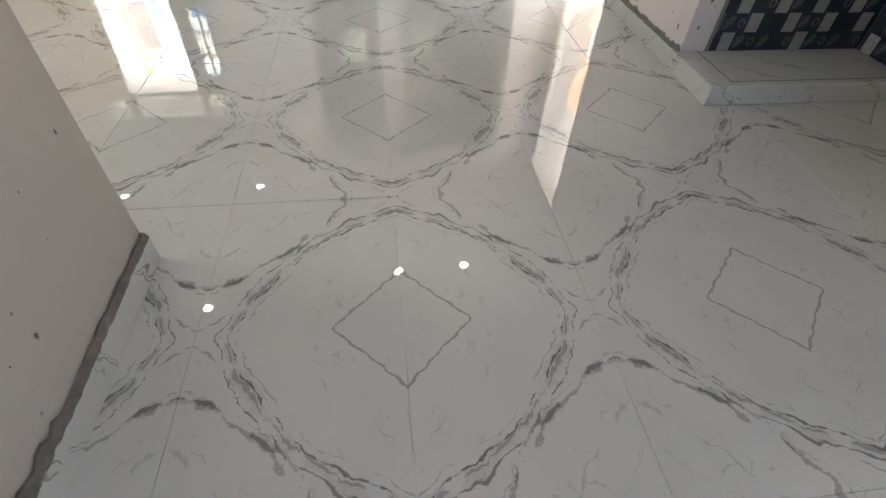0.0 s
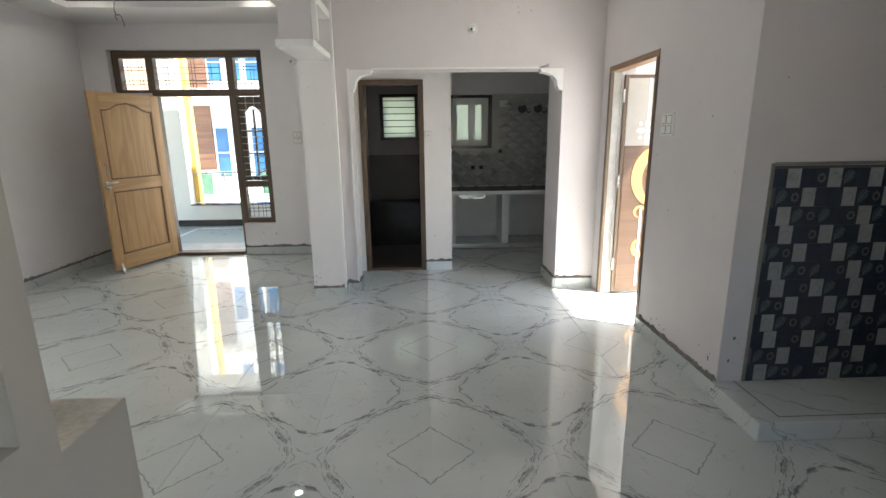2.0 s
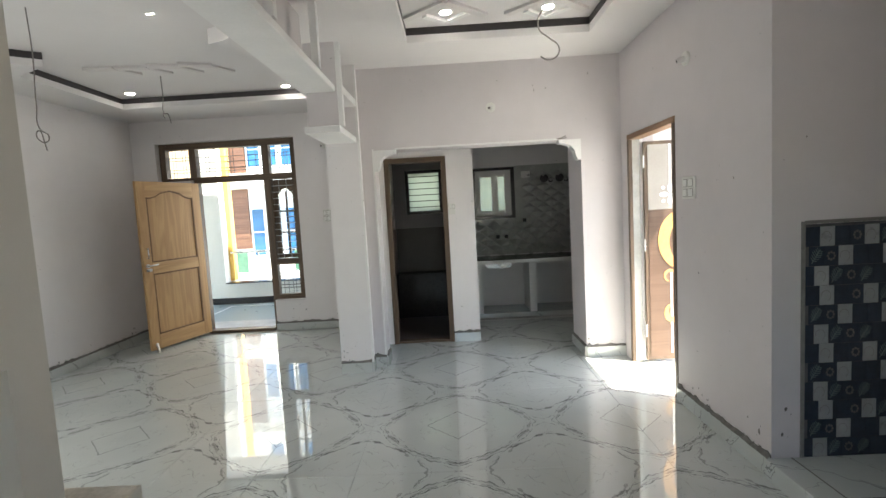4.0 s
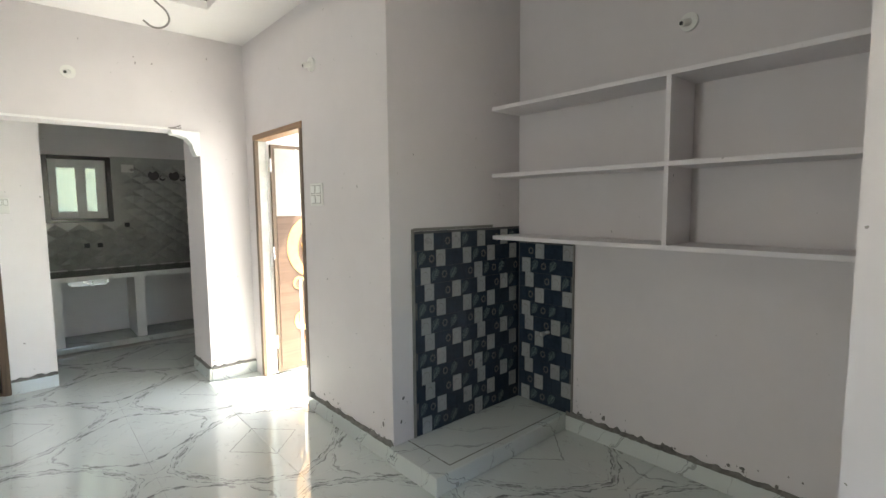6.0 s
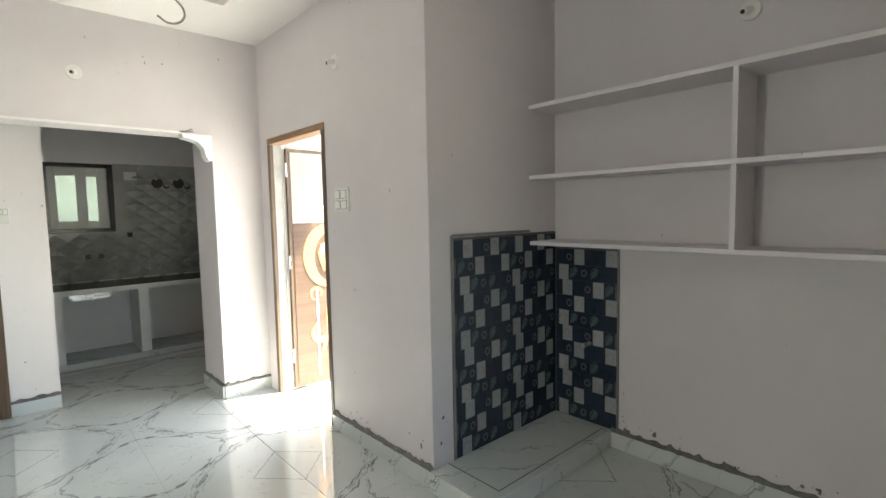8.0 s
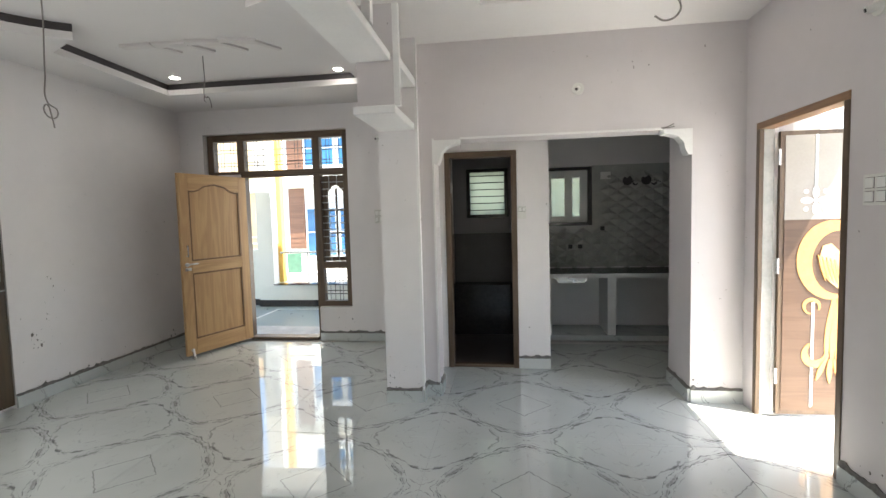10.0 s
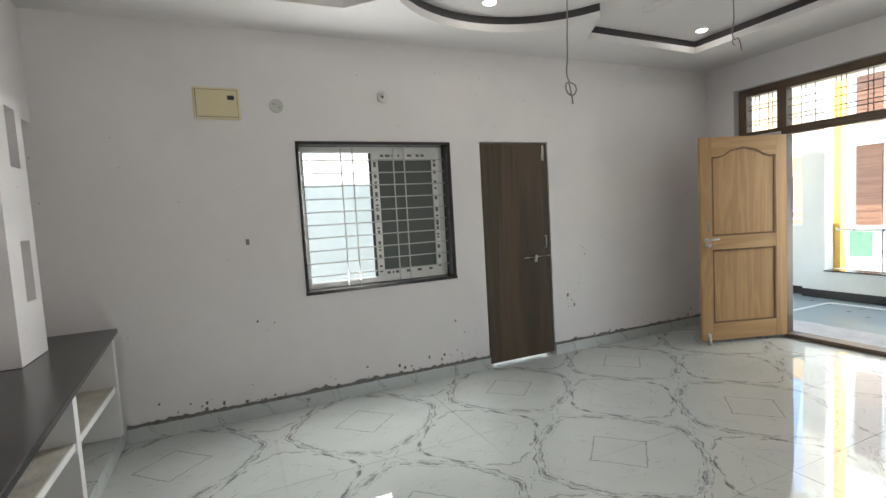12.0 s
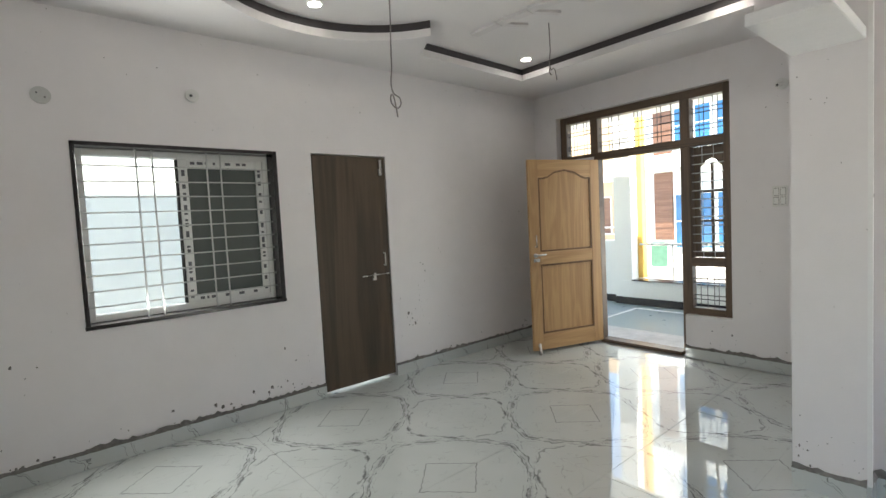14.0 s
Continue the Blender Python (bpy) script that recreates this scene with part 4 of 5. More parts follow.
def rear_window(name, x0, x1, z0, z1, label, slats):
    w = thing(name, label, "window", kind="structure")
    ya = YK - 0.006
    e = 0.04
    frame_bars("granite_edge", [(x0 - 0.01, x0 + e, ya, ya + 0.2, z0, z1), (x1 - e, x1 + 0.01, ya, ya + 0.2, z0, z1), (x0 + e, x1 - e, ya, ya + 0.2, z0, z0 + e), (x0 + e, x1 - e, ya, ya + 0.2, z1 - e, z1)], GRANITE, w)
    if slats:
        for i in range(6):
            z = z0 + e + 0.05 + i * (z1 - z0 - 2 * e - 0.06) / 5.5
            part("bar", boxes((x0 + e, x1 - e, ya + 0.03, ya + 0.042, z, z + 0.012)), BLACK, w)
        part("pane", boxes((x0 + e, x1 - e, ya + 0.10, ya + 0.104, z0 + e, z1 - e)), FROST, w, "frosted glass pane")
    else:
        m = (x0 + x1) / 2
        frame_bars("sash", [(x0 + e, x0 + e + 0.07, ya + 0.05, ya + 0.09, z0 + e, z1 - e), (m - 0.02, m + 0.07, ya + 0.05, ya + 0.09, z0 + e, z1 - e), (x1 - e - 0.09, x1 - e, ya + 0.05, ya + 0.09, z0 + e, z1 - e),
                            (x0 + e + 0.07, x1 - e - 0.09, ya + 0.052, ya + 0.088, z0 + e, z0 + e + 0.08), (x0 + e + 0.07, x1 - e - 0.09, ya + 0.052, ya + 0.088, z1 - e - 0.09, z1 - e)], UPVC, w)
        part("pane", boxes((x0 + e + 0.07, x1 - e - 0.09, ya + 0.07, ya + 0.074, z0 + e + 0.08, z1 - e - 0.09)), FROST, w, "frosted glass pane")
    return w


def frosted():
    m, nd, lk, p = nodes_of("frosted_glass")
    tr = nd.new("ShaderNodeBsdfTranslucent")
    tr.inputs[0].default_value = (0.46, 0.50, 0.45, 1)
    mx = nd.new("ShaderNodeMixShader")
    mx.inputs[0].default_value = 0.85
    lk.new(p.outputs[0], mx.inputs[1])
    lk.new(tr.outputs[0], mx.inputs[2])
    lk.new(mx.outputs[0], nd["Material Output"].inputs[0])
    p.inputs["Roughness"].default_value = 0.3
    return m


FROST = frosted()
rear_window("window_3", -0.36, 0.16, 1.45, 2.07, "small barred bathroom window in a black surround", True)
rear_window("window_4", 0.60, 1.19, 1.32, 2.05, "white sliding kitchen window in a black surround", False)

# ---- kitchen ----
KTILE = plain("grey_kitchen_tile", (0.40, 0.40, 0.38), 0.25, var=0.12, scale=10)
kt = tagged(part("kitchen_tiling", boxes((0.545, 2.395, YK - 0.006, YK - 0.001, 0.80, 1.318), (1.20, 2.395, YK - 0.006, YK - 0.001, 1.318, 2.06)), KTILE), "grey relief wall tiles with a diamond pattern", "tiling")
bm = bmesh.new()
dw, dh = 0.21, 0.15
for r in range(18):
    for c in range(19):
        cx, cz = 0.56 + c * dw / 2, 0.85 + r * dh / 2
        if (r + c) % 2 or cx + dw / 2 > 2.39 or cx - dw / 2 < 0.55 or cz + dh / 2 > 2.05:
            continue
        if cx - dw / 2 < 1.20 and cz + dh / 2 > 1.315:
            continue
        v = [bm.verts.new((cx + sx * dw / 2, YK - 0.0065, cz + sz * dh / 2)) for sx, sz in ((1, 0), (0, 1), (-1, 0), (0, -1))]
        top = bm.verts.new((cx, YK - 0.042, cz + 0.02))
        for i in range(4):
            bm.faces.new((v[i], v[(i + 1) % 4], top))
tagged(part("diamond", bm, KTILE, kt), kind="stuff")
kp = thing("kitchen_platform", "kitchen platform with black top on white supports", "counter")
part("slab", soft_edges(boxes((0.545, 2.395, 6.46, 7.045, 0.755, 0.79)), 0.004), GRANITE, kp, "black granite top")
part("front_edge", boxes((0.545, 2.395, 6.452, 6.46, 0.735, 0.785)), TRIMW, kp)
for x in (0.56, 1.28, 2.1):
    part("support", boxes((x, x + 0.09, 6.52, 7.045, 0.06, 0.755)), TRIMW, kp)
part("plinth", boxes((0.545, 2.395, 6.50, 7.045, 0, 0.06)), SKIRT, kp)
sink = thing("sink", "stainless steel sink bowl under the platform", "sink", (0.88, 6.72, 0.70))
part("bowl", soft_edges(boxes((-0.17, 0.17, -0.2, 0.2, -0.03, 0.05)), 0.02, 2), STEEL, sink)
for x, z in ((0.93, 1.06), (1.05, 1.06), (1.32, 1.28)):
    ob = thing("socket_box", "small black open socket box in the kitchen tiles", "socket", (x, YK - 0.02, z), group="kitchen sockets")
    part("box", boxes((-0.025, 0.025, -0.012, 0.012, -0.025, 0.025)), BLACK, ob)
ob = thing("switch_plate", "white switch plate on the kitchen tiles", "switch", (1.36, YK - 0.02, 1.93))
part("plate", soft_edges(boxes((-0.06, 0.06, -0.012, 0.012, -0.045, 0.045)), 0.003), PLASTIC, ob)
for x in (1.62, 1.84):
    ob = thing("pipe_opening", "dark unfinished pipe opening in the tiles", "opening", (x, YK - 0.02, 1.86), group="pipe openings")
    bm = bmesh.new()
    disc(bm, (0, 0, 0), 0.06, 0.02, (0, 1, 0), 10)
    disc(bm, (0.09, 0, -0.03), 0.035, 0.02, (0, 1, 0), 9)
    part("hole", bm, IRON, ob)

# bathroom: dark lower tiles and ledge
# lilac paint darkened: the closed room's shade is put into its colour
BSHADED = plaster("bath_paint_shaded", (0.27, 0.25, 0.26))
BTILE = plain("dark_bath_tile", (0.085, 0.070, 0.065), 0.4, var=0.15)
structure("bath_tiling", boxes((XP1, 0.42, YK - 0.012, YK - 0.002, 0.0, 1.25), (XP1, XP1 + 0.01, YB + 0.12, YK, 0, 1.25), (0.41, 0.42, YB + 0.12, YK, 0, 1.25)), BTILE, "dark brown bathroom wall tiles", "tiling")
structure("bath_ledge", boxes((XP1 + 0.01, 0.41, 6.75, YK - 0.012, 0.0, 0.62)), GRANITE, "black bathroom ledge", "ledge")
# thin sheet in the darkened paint, over the white rear wall only
structure("bath_upper_shaded", boxes((XP1, -0.36, YK - 0.006, YK - 0.001, 1.25, ZC), (0.16, 0.42, YK - 0.006, YK - 0.001, 1.25, ZC), (-0.36, 0.16, YK - 0.006, YK - 0.001, 1.25, 1.45), (-0.36, 0.16, YK - 0.006, YK - 0.001, 2.07, ZC)), BSHADED, "grey-lilac bathroom paint, darkened for the closed room's shade", "wall")
structure("bath_floor", boxes((XP1, 0.42, YB + 0.12, YK, 0.0, 0.006)), BTILE, "dark bathroom floor tiles", "floor")


# ---- electrical fittings ----
def switch(m, w, h, label, n=4):
    s = thing("switch_board", label, "switch", group="switch boards")
    s.matrix_basis = m
    part("plate", soft_edges(boxes((-w / 2, w / 2, -0.012, 0, -h / 2, h / 2)), 0.003), PLASTIC, s)
    for i in range(n):
        cx = -w * 0.22 + (i % 2) * w * 0.44
        cz = h * 0.22 - (i // 2) * h * 0.44
        part("rocker_seam", boxes((cx - w * 0.17, cx + w * 0.17, -0.0135, -0.012, cz - h * 0.18, cz + h * 0.18)), WIRE, s, "grey seam round the rocker")
        part("rocker", soft_edges(boxes((cx - w * 0.15, cx + w * 0.15, -0.018, -0.012, cz - h * 0.16, cz + h * 0.16)), 0.002), UPVC, s)
    return s


switch(pose(XE, 3.40, 1.555, 0, 0, -90), 0.17, 0.15, "white four-way switch board beside the side door")
switch(pose(-1.35, YN, 1.50), 0.11, 0.17, "white switch board beside the entrance")
switch(pose(0.29, YB, 1.50), 0.08, 0.12, "white switch plate beside the bathroom door", 2)


def holder(m, label, black=False):
    h = thing("lamp_holder", label, "lamp holder", group="lamp holders")
    h.matrix_basis = m
    bm = bmesh.new()
    disc(bm, (0, -0.008, 0), 0.045, 0.016, (0, 1, 0), 20)
    part("base", bm, PLASTIC, h, smooth=False)
    bm = bmesh.new()
    rod(bm, (0, -0.012, 0), (-0.018, -0.055, -0.012), 0.019, 14)
    part("socket", bm, PLASTIC, h)
    bm = bmesh.new()
    rod(bm, (-0.018, -0.055, -0.012), (-0.020, -0.060, -0.0135), 0.010, 12)
    part("contact", bm, BLACK, h)
    return h


holder(pose(XE, 3.42, 2.41, 0, 0, -90), "white empty lamp holder high on the wall")
holder(pose(0.70, YA, 2.42), "white empty lamp holder over the opening")
holder(pose(-1.33, YN, 2.41), "white empty lamp holder beside the entrance frame")
holder(pose(XS, 1.46, 2.39, 0, 0, -90), "white empty lamp holder above the shelves")
holder(pose(XW, 2.60, 2.40, 0, 0, 90), "white empty lamp holder above the window")
COVER = plain("grey_cover", (0.52, 0.52, 0.50), 0.5, var=0.08)
cv = thing("ceiling_rose_plate", "white round cover plate on the wall", "cover plate", (XW, 1.775, 2.30), rz=90)
bm = bmesh.new()
disc(bm, (0, -0.005, 0), 0.05, 0.01, (0, 1, 0), 24)
part("cover", bm, COVER, cv)
for dx, dz in ((-0.018, 0.012), (0.02, -0.01)):
    bm = bmesh.new()
    disc(bm, (dx, -0.0105, dz), 0.005, 0.003, (0, 1, 0), 8)
    part("screw", bm, IRON, cv)

db = thing("distribution_box", "cream enamel distribution box with a small black window", "fuse box", (XW, 1.375, 2.30), rz=90)
part("frame", soft_edges(boxes((-0.15, 0.15, -0.02, 0, -0.11, 0.11)), 0.004), CREAM, db)
part("lid_seam", boxes((-0.136, 0.136, -0.0212, -0.02, -0.096, 0.096)), WIRE, db, "dark seam round the lid")
part("lid", soft_edges(boxes((-0.132, 0.132, -0.026, -0.018, -0.092, 0.092)), 0.003), CREAM, db)
part("window", boxes((0.07, 0.115, -0.028, -0.026, 0.025, 0.055)), BLACK, db, "small black window")
sk = thing("wall_socket", "small grey wall socket hole", "socket", (XW, 1.497, 1.31), rz=90)
part("box", boxes((-0.012, 0.012, -0.008, 0, -0.02, 0.02)), WIRE, sk)


# ---- downlights, ceiling relief and hanging wires ----
def glow(name, strength):
    m, nd, lk, p = nodes_of(name)
    p.inputs["Emission Color"].default_value = (1, 0.98, 0.94, 1)
    p.inputs["Emission Strength"].default_value = strength
    return m


LED = glow("led_diffuser", 10)
ZL = ZT + 0.03
for x, y in ((-3.20, 3.25), (-3.16, 5.42), (-1.47, 5.50), (0.32, 3.79), (1.08, 3.81), (-1.70, 3.45)):
    dl = thing("downlight", "small round recessed LED downlight, lit", "downlight", (x, y, ZL), group="downlights")
    bm = bmesh.new()
    disc(bm, (0, 0, -0.004), 0.054, 0.008, (0, 0, 1), 24)
    part("rim", bm, TRIMW, dl)
    bm = bmesh.new()
    disc(bm, (0, 0, -0.009), 0.042, 0.003, (0, 0, 1), 24)
    part("diffuser", bm, LED, dl)

RELIEF = plain("relief_gypsum", (0.68, 0.65, 0.645), 0.7, var=0.04)


def strip(bm, a, b, w, h=0.022):
    a, b = Vector(a), Vector(b)
    n = Vector((a.y - b.y, b.x - a.x)).normalized() * w / 2
    prism(bm, [tuple(a + n)[:2], tuple(a - n)[:2], tuple(b - n)[:2], tuple(b + n)[:2]], ZL - h, ZL - 0.0005)


for yy, flip in ((4.55, 1), (1.95, -1)):
    for i in range(4):
        x = -2.98 + i * 0.285
        bm = bmesh.new()
        strip(bm, (x, yy), (x + 0.27, yy + 0.03 * i), 0.08)
        strip(bm, (x + 0.25, yy + 0.03 * i), (x + 0.37, yy + 0.03 * i + 0.22 * flip), 0.045, 0.018)
        structure("ceiling_relief", bm, RELIEF, "grey-white zigzag gypsum strip on the ceiling", "ceiling relief")
for x, y in ((0.32, 3.79), (1.08, 3.81), (0.32, 1.68), (1.08, 1.68)):
    bm = bmesh.new()
    strip(bm, (x - 0.30, y + 0.07), (x, y - 0.19), 0.06)
    strip(bm, (x, y - 0.19), (x + 0.30, y + 0.08), 0.06, 0.021)
    structure("ceiling_relief", bm, RELIEF, "grey-white chevron gypsum strip on the ceiling", "ceiling relief")
    bm = bmesh.new()
    strip(bm, (x - 0.16, y + 0.03), (x, y + 0.17), 0.05)
    strip(bm, (x, y + 0.17), (x + 0.17, y + 0.02), 0.05, 0.021)
    structure("ceiling_relief", bm, TRIMW, "white chevron gypsum strip round the downlight", "ceiling relief")

w1 = thing("hanging_wire", "grey electric cable hanging from the ceiling with a loop", "cable", (-2.40, 3.29, ZL), group="hanging wires")
cable("wire", [(0, 0, 0), (0.01, 0, -0.3), (-0.01, 0.005, -0.62), (0.0, 0, -0.78), (0.035, 0.02, -0.82), (0.0, 0.03, -0.86), (-0.035, 0.01, -0.83), (0.0, -0.01, -0.79), (0.02, 0.0, -0.87), (0.03, 0.0, -0.92)], 0.004, WIRE, w1)
w2 = thing("hanging_wire", "short grey electric cable hanging from the ceiling", "cable", (-2.50, 4.90, ZL), group="hanging wires")
cable("wire", [(0, 0, 0), (0.005, 0, -0.2), (0, 0.01, -0.36), (0.03, 0.0, -0.36), (0.06, -0.01, -0.42), (0.065, -0.01, -0.46)], 0.004, WIRE, w2)
cable("wire", [(0, 0, -0.34), (-0.015, 0.01, -0.38), (-0.005, 0.02, -0.40)], 0.004, WIRE, w2)
w3 = thing("hanging_wire", "curled grey electric cable hanging from the dining ceiling", "cable", (1.05, 3.90, ZL), group="hanging wires")
cable("wire", [(0, 0, 0), (-0.03, 0, -0.06), (-0.02, 0.0, -0.14), (0.05, 0.0, -0.20), (0.12, 0, -0.27), (0.11, 0.0, -0.33), (0.04, 0.01, -0.36), (-0.02, 0.01, -0.33)], 0.006, WIRE, w3)

w4 = thing("loose_wire", "short loose wire ends on the edge of the opening", "cable", (1.30, YA - 0.01, 2.098))
cable("wire", [(0, 0, 0), (0.04, -0.01, 0.004), (0.085, -0.02, 0.022)], 0.004, WIRE, w4)
cable("wire", [(0.01, 0, -0.004), (0.05, -0.012, -0.002), (0.09, -0.02, 0.004)], 0.004, WIRE, w4)

# ---- outside ----
SLATE = plain("porch_slate", (0.20, 0.25, 0.26), 0.3, var=0.12, scale=5.0)
WHITEX = plain("outside_white", (0.74, 0.75, 0.72), 0.8, var=0.06, scale=1.0)
CYANW = plain("pale_cyan_paint", (0.42, 0.47, 0.475), 0.8, var=0.05, scale=1.0)
YELLOW = plain("yellow_paint", (0.80, 0.49, 0.11), 0.6, var=0.08)
BLUEG = plain("blue_glass", (0.025, 0.12, 0.26), 0.12, var=0.35, scale=1.5)
GREENG = plain("green_glass", (0.07, 0.17, 0.11), 0.15, var=0.2)
ORANGE = plain("orange_paint", (0.60, 0.44, 0.28), 0.7, var=0.1)
CLAD = wood("brown_cladding", (0.20, 0.10, 0.06), (0.12, 0.058, 0.035), 0, 0.8, 0.5, False)
GROUND = plain("street_ground", (0.42, 0.40, 0.36), 0.9, var=0.2, scale=0.5)

structure("ground", boxes((-400, 400, -400, 400, -3.6, -3.5)), GROUND, "dusty concrete street ground", "ground")
structure("porch_floor", boxes((-7.0, XP0, YN + 0.23, 8.9, -0.15, -0.012), (-3.06, -2.18, YN + 0.05, YN + 0.23, -0.15, -0.004)), SLATE, "polished blue-grey slate porch floor with a white line", "floor")
structure("porch_line", boxes((-3.72, -3.68, 6.7, 8.45, -0.012, -0.009), (-3.68, XP0, 8.42, 8.46, -0.012, -0.009)), WHITEX, "white stone strip in the porch floor", "trim")
structure("porch_parapet", boxes((-7.0, -4.17, 8.82, 9.0, -0.15, 0.98), (-4.05, XP0, 8.69, 8.90, -0.15, 0.36)), WHITEX, "white plaster porch parapet", "wall")
structure("porch_skirting", boxes((-7.0, -4.17, 8.805, 8.818, -0.012, 0.10), (-4.17, -4.05, 8.685, 8.698, -0.012, 0.10), (-4.05, XP0, 8.675, 8.688, -0.012, 0.10)), GRANITE, "black stone porch skirting", "skirting")
structure("parapet_coping", boxes((-3.888, XP0, 8.67, 8.93, 0.36, 0.375)), GRANITE, "black stone coping", "coping")
structure("porch_column", boxes((-4.17, -3.89, 8.70, 9.05, -0.15, 3.4)), WHITEX, "white plaster porch column", "column")
structure("yellow_edge", boxes((-3.89, -3.81, 8.90, 9.05, 0.385, 3.4)), YELLOW, "yellow painted column edge", "column")
rail = thing("porch_rail", "thin steel porch rail on the parapet", "railing")
bm = bmesh.new()
rod(bm, (-3.80, 8.80, 0.92), (XP0, 8.80, 0.92), 0.02, 10)
part("handrail", bm, STEEL, rail)
for x in (-3.3, -2.4, -1.5):
    bm = bmesh.new()
    rod(bm, (x, 8.80, 0.385), (x, 8.80, 0.92), 0.014, 8)
    part("post", bm, STEEL, rail)
structure("porch_wall_east", boxes((XP0, XP0 + 0.2, 7.25, 9.0, -0.15, 2.80)), WHITEX, "white plaster porch side wall", "wall")
structure("porch_roof", boxes((-7.0, XP0 + 0.2, YN + 0.23, 8.5, 2.80, 2.95)), WHITEX, "white porch roof slab", "roof")

# building across the street
YO = 15.0
bld = thing("house", "white house across the street with blue windows and brown cladding", "house")
part("wall", boxes((-7.3, 6.0, YO + 0.02, YO + 6, -3.5, 8.0)), WHITEX, bld)
part("floor_band", boxes((-7.4, 6.1, YO - 0.35, YO + 0.02, -0.35, -0.12), (-7.4, 6.1, YO - 0.35, YO + 0.02, 2.55, 2.75), (-7.4, 6.1, YO - 0.35, YO + 0.02, 5.2, 5.4)), WHITEX, bld)
for z0, z1 in ((0.6, 2.45), (2.95, 5.0)):
    for x in (-6.52, -3.6, -0.6):
        cl = part("cladding", boxes((x, x + 0.50, YO - 0.03, YO + 0.02, z0, z1)), CLAD, bld)
        k = int((z1 - z0) / 0.16)
        for i in range(k):
            part("board", boxes((x + 0.005, x + 0.495, YO - 0.045, YO - 0.03, z0 + i * 0.16 + 0.008, z0 + (i + 1) * 0.16 - 0.008)), CLAD, cl)
for z0, z1 in ((0.35, 1.85), (3.1, 4.2), (5.7, 7.0)):
    for x in (-5.98, -5.45, -4.92, -3.0, -2.4, 0.4, 1.2):
        wd = part("window", boxes((x, x + 0.44, YO - 0.01, YO + 0.02, z0, z1)), WHITEX, bld)
        part("pane", boxes((x + 0.04, x + 0.40, YO - 0.016, YO - 0.01, z0 + 0.04, (z0 + z1) / 2 - 0.02)), BLUEG, wd)
        part("pane", boxes((x + 0.04, x + 0.40, YO - 0.016, YO - 0.01, (z0 + z1) / 2 + 0.02, z1 - 0.04)), BLUEG, wd)
part("balcony_glass", boxes((-6.5, -6.05, YO - 0.34, YO - 0.32, -0.12, 0.55)), GREENG, bld, "green glass balcony panel")
part("balcony_glass", boxes((-4.6, -3.9, YO - 0.34, YO - 0.32, -0.12, 0.55)), GREENG, bld)
part("pillar", boxes((-7.30, -7.10, YO - 0.3, YO + 0.02, -3.5, 8.0)), WHITEX, bld, "white corner pillar")

ob2 = thing("house", "orange house further along the street", "house")
part("wall", boxes((-14.0, -7.6, 19.0, 24.0, -3.5, 5.0)), ORANGE, ob2)
part("roof_edge", boxes((-14.1, -7.5, 18.7, 19.0, 2.6, 2.85), (-14.1, -7.5, 18.7, 19.0, -0.1, 0.15)), WHITEX, ob2)
for x in (-10.9, -9.7, -8.6):
    wd = part("window", boxes((x - 0.05, x + 0.75, 18.96, 19.0, 0.55, 2.05)), WHITEX, ob2)
    part("shutter", boxes((x, x + 0.33, 18.945, 18.96, 0.6, 2.0)), CLAD, wd)
    part("shutter", boxes((x + 0.37, x + 0.70, 18.945, 18.96, 0.6, 2.0)), CLAD, wd)
for z in (0.35, 0.6, 0.85):
    bm = bmesh.new()
    rod(bm, (-14.0, 18.6, z), (-7.5, 18.6, z), 0.03, 6)
    part("balcony_rail", bm, WHITEX, ob2)

# neighbour's wall beyond the west window, passage beyond the side door
structure("neighbour_wall", boxes((-6.80, -6.60, -6, 8.5, -3.5, 7.5)), CYANW, "pale neighbouring wall across a narrow gap", "wall")
structure("sunshade", soft_edges(boxes((XE + 0.23, XE + 0.73, 3.30, 4.85, 2.20, 2.27)), 0.004), WHITEX, "white concrete sunshade over the side door", "sunshade")
structure("side_terrace", boxes((XE + 0.23, 5.2, 2.796, 9.0, -0.15, -0.008), (XE + 0.02, XE + 0.23, 3.605, 4.53, -0.15, -0.008)), WHITEX, "pale terrace floor beyond the side door", "terrace")
structure("terrace_wall", boxes((5.0, 5.2, 2.796, 9.0, -0.15, 1.1), (2.6, 5.2, 8.8, 9.0, -0.15, 2.6)), WHITEX, "white terrace parapet", "wall")


# ---- cement spatter, chips and drips left on the new walls ----
def spatter(origin, u, normal, w, z0, z1, n, size, seed, low=1.0):
    """Small flat blobs of cement on a wall; low above 1 gathers them near the bottom."""
    rnd = random.Random(seed)
    o, u, nr = Vector(origin), Vector(u), Vector(normal)
    up = Vector((0, 0, 1))
    bm = bmesh.new()
    for _ in range(n):
        c = o + u * rnd.uniform(0, w) + up * (z0 + (z1 - z0) * rnd.random() ** low)
        r = size * (0.25 + rnd.random() ** 2.5)
        k = 7
        st = rnd.uniform(0.8, 1.9)
        ring = []
        for i in range(k):
            a = 2 * math.pi * i / k
            q = r * rnd.uniform(0.55, 1.15)
            ring.append(bm.verts.new(c + nr * 0.0008 + u * math.cos(a) * q + up * math.sin(a) * q * st))
        top = bm.verts.new(c + nr * (0.0008 + min(0.004, r * 0.35)))
        for i in range(k):
            bm.faces.new((ring[i], ring[(i + 1) % k], top))
    ob = part("cement_spatter", bm, MORTAR)
    return tagged(ob, "dark specks of cement left on the wall", "cement spatter", kind="stuff")


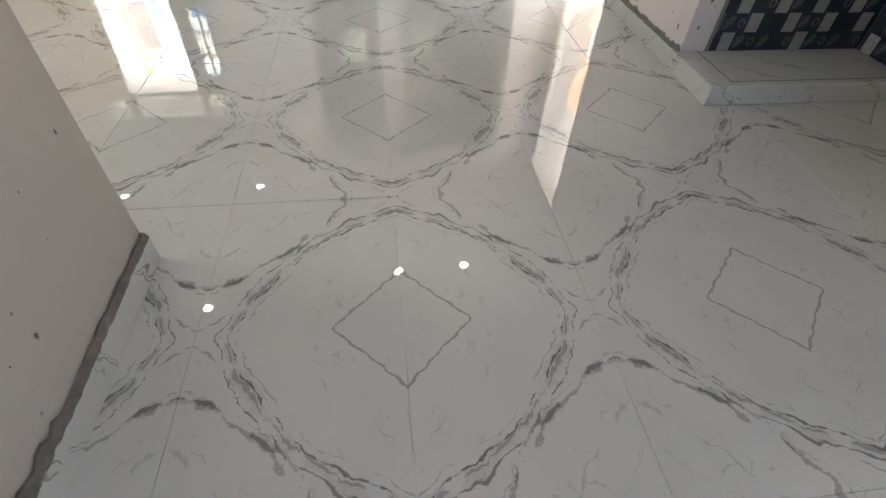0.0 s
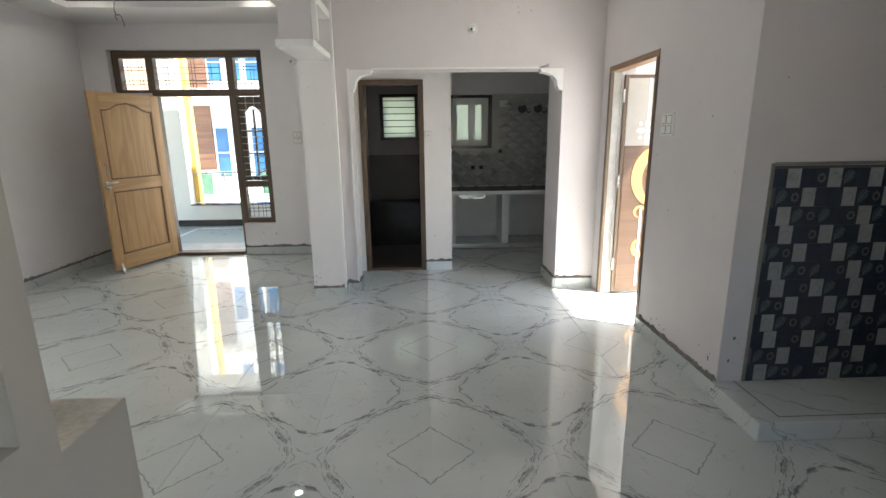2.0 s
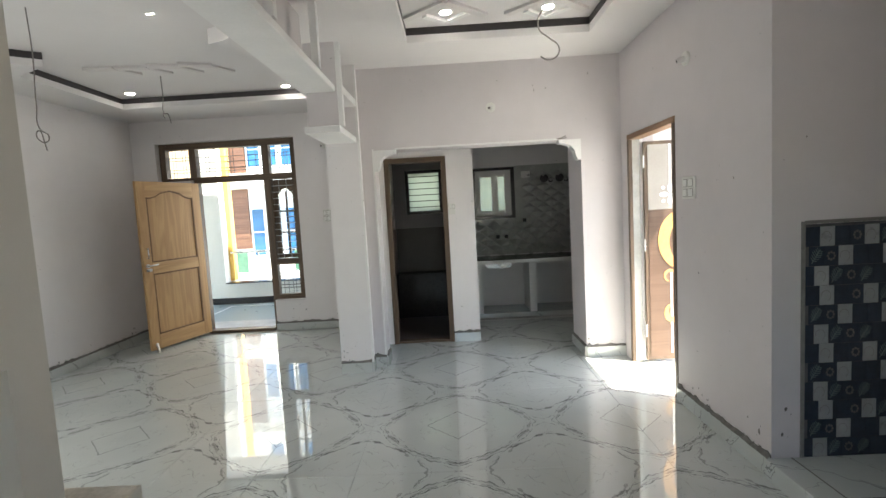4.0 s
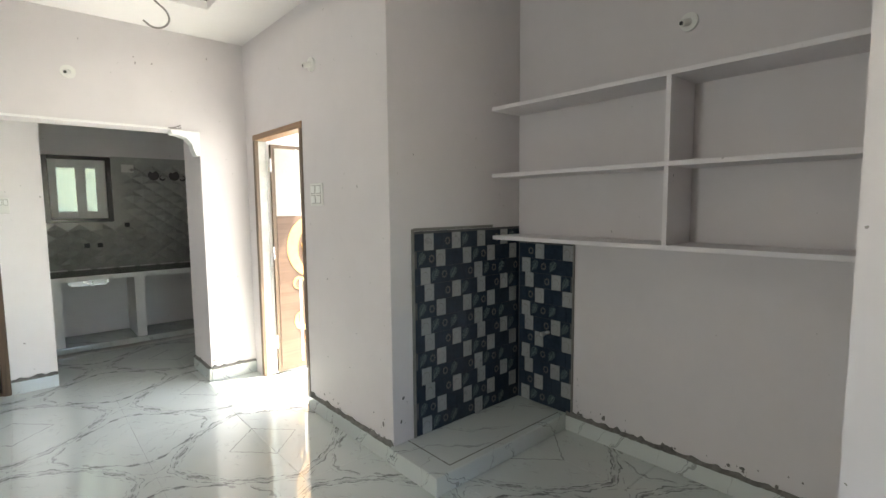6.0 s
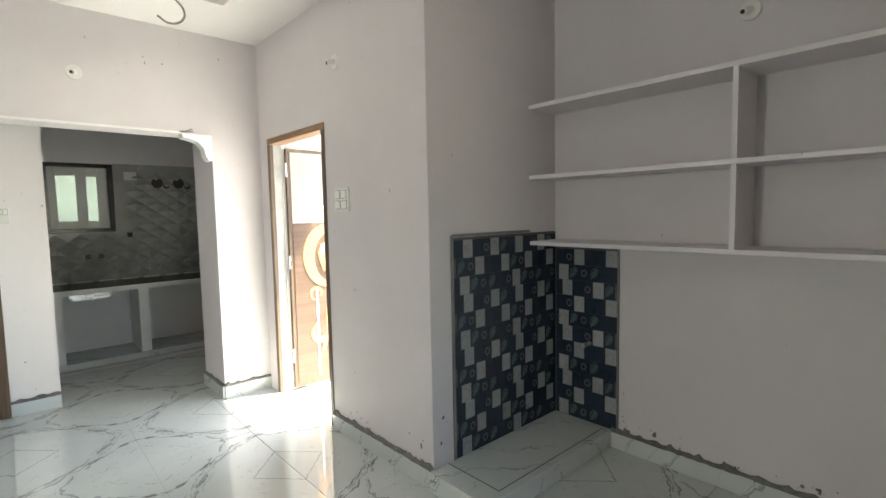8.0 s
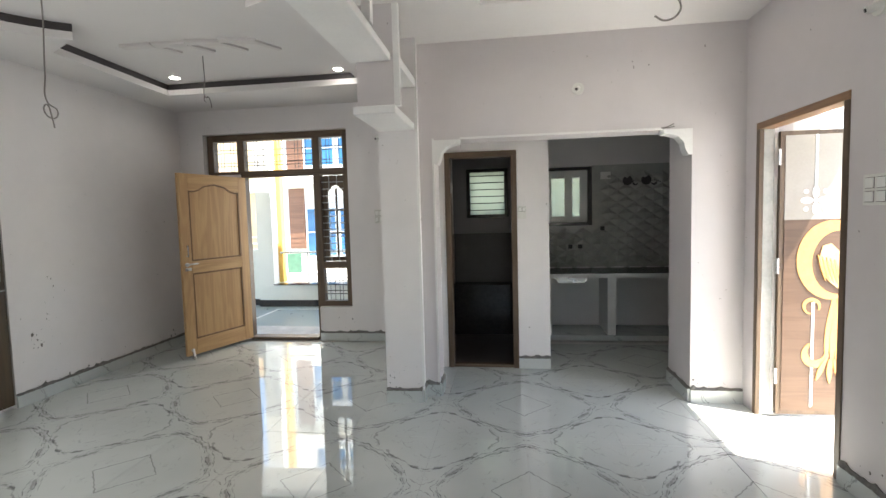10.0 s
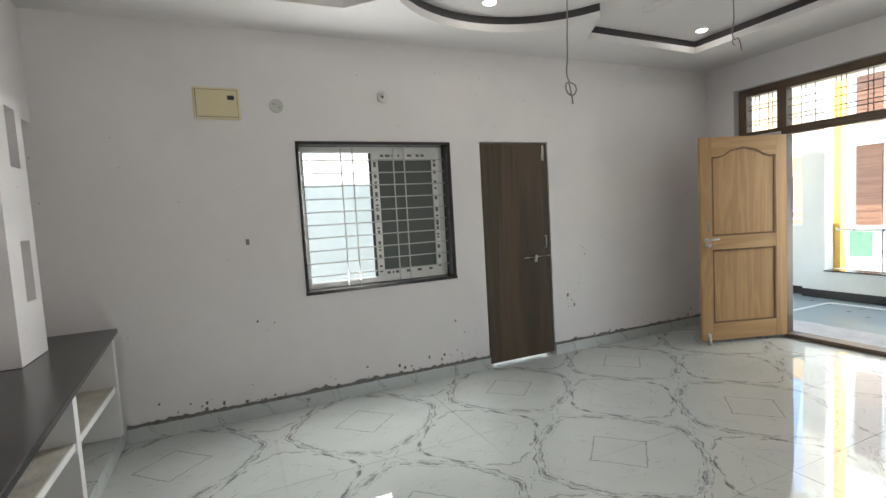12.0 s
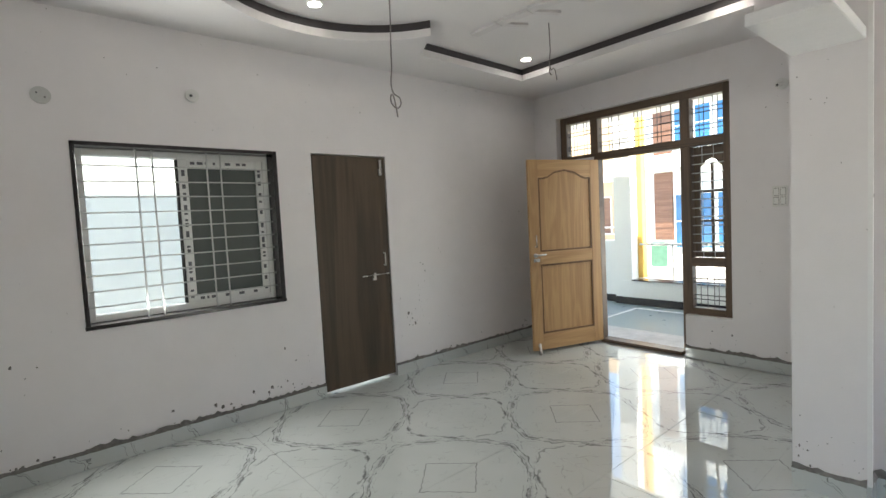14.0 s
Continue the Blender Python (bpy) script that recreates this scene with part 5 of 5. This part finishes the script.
spatter((XW, 0.66, 0), (0, 1, 0), (1, 0, 0), 2.75, 0.11, 0.24, 70, 0.012, 1, 3.0)
spatter((XW, 4.25, 0), (0, 1, 0), (1, 0, 0), 2.1, 0.11, 0.22, 45, 0.011, 2, 3.0)
spatter((XW, 4.35, 0), (0, 1, 0), (1, 0, 0), 0.12, 0.35, 0.60, 12, 0.012, 3)
spatter((XW, 4.50, 0), (0, 1, 0), (1, 0, 0), 0.10, 0.55, 1.10, 12, 0.007, 4)
spatter((XW, 1.3, 0), (0, 1, 0), (1, 0, 0), 0.35, 0.62, 0.75, 5, 0.009, 5)
spatter((XW, 3.05, 0), (0, 1, 0), (1, 0, 0), 0.35, 0.15, 0.5, 12, 0.008, 6, 2.0)
spatter((XS, 2.10, 0), (0, -1, 0), (-1, 0, 0), 1.45, 0.11, 0.20, 48, 0.012, 7, 3.0)
spatter((XS, 2.09, 0), (0, -1, 0), (-1, 0, 0), 0.05, 0.12, 0.36, 14, 0.011, 8, 1.6)
spatter((XE, 3.55, 0), (0, -1, 0), (-1, 0, 0), 0.95, 0.11, 0.24, 34, 0.011, 9, 2.6)
spatter((XE, 3.4, 0), (0, -1, 0), (-1, 0, 0), 0.8, 0.3, 1.2, 7, 0.005, 10)
spatter((1.92, 2.566, 0), (1, 0, 0), (0, -1, 0), 0.12, 0.2, 0.5, 4, 0.010, 11)
spatter((-0.5545, 0.2, 0), (0, 1, 0), (1, 0, 0), 1.05, 0.11, 0.6, 16, 0.006, 12, 2.2)
spatter((-0.5545, 0.9, 0), (0, 1, 0), (1, 0, 0), 0.36, 0.3, 0.62, 6, 0.005, 13)
spatter((XP0, YP, 0), (1, 0, 0), (0, -1, 0), 0.28, 0.11, 0.32, 14, 0.009, 14, 2.0)
spatter((-2.10, YN, 0), (1, 0, 0), (0, -1, 0), 1.2, 0.11, 0.35, 14, 0.010, 15, 2.0)
spatter((1.53, YA, 0), (1, 0, 0), (0, -1, 0), 0.36, 0.11, 0.18, 14, 0.011, 16, 2.0)
spatter((XP1, YP + 0.02, 0), (0, 1, 0), (1, 0, 0), 0.12, 1.4, 1.8, 6, 0.011, 17)

# ---- floor tiles ----
floor = thing("floor", "polished white marble-look floor tiles with grey looping veins", "floor", kind="structure")
full = None
lay = random.Random(11)
for i in range(-7, 6):
    for j in range(-3, 5):
        tx0, tx1 = 0.25 + 0.6 * i, 0.85 + 0.6 * i
        ty0, ty1 = 0.35 + 1.2 * j, 1.55 + 1.2 * j
        xm = XS if ty1 < 2.8 else XE + 0.02
        if ty0 > 4.5:
            xm = 2.4
        cx0, cx1, cy0, cy1 = max(tx0, XW - 0.03), min(tx1, xm), max(ty0, -1.6), min(ty1, 7.05 if tx0 > XP1 - 0.3 else 6.47)
        if cx1 - cx0 < 0.02 or cy1 - cy0 < 0.02:
            continue
        whole = abs(cx1 - cx0 - 0.6) < 1e-6 and abs(cy1 - cy0 - 1.2) < 1e-6
        if whole and full:
            me = full
        else:
            gx = 0.0005
            me = mesh_of("tile", soft_edges(boxes((cx0 - tx0 + gx, cx1 - tx0 - gx, cy0 - ty0 + gx, cy1 - ty0 - gx, -0.009, 0.0)), 0.0006), MARBLE)
            if whole:
                full = me
        ob = new("tile", me)
        ob.parent = floor
        ob.location = (tx0, ty0, 0)
        ob.rotation_euler = (lay.uniform(-0.0011, 0.0011), lay.uniform(-0.0016, 0.0016), 0)
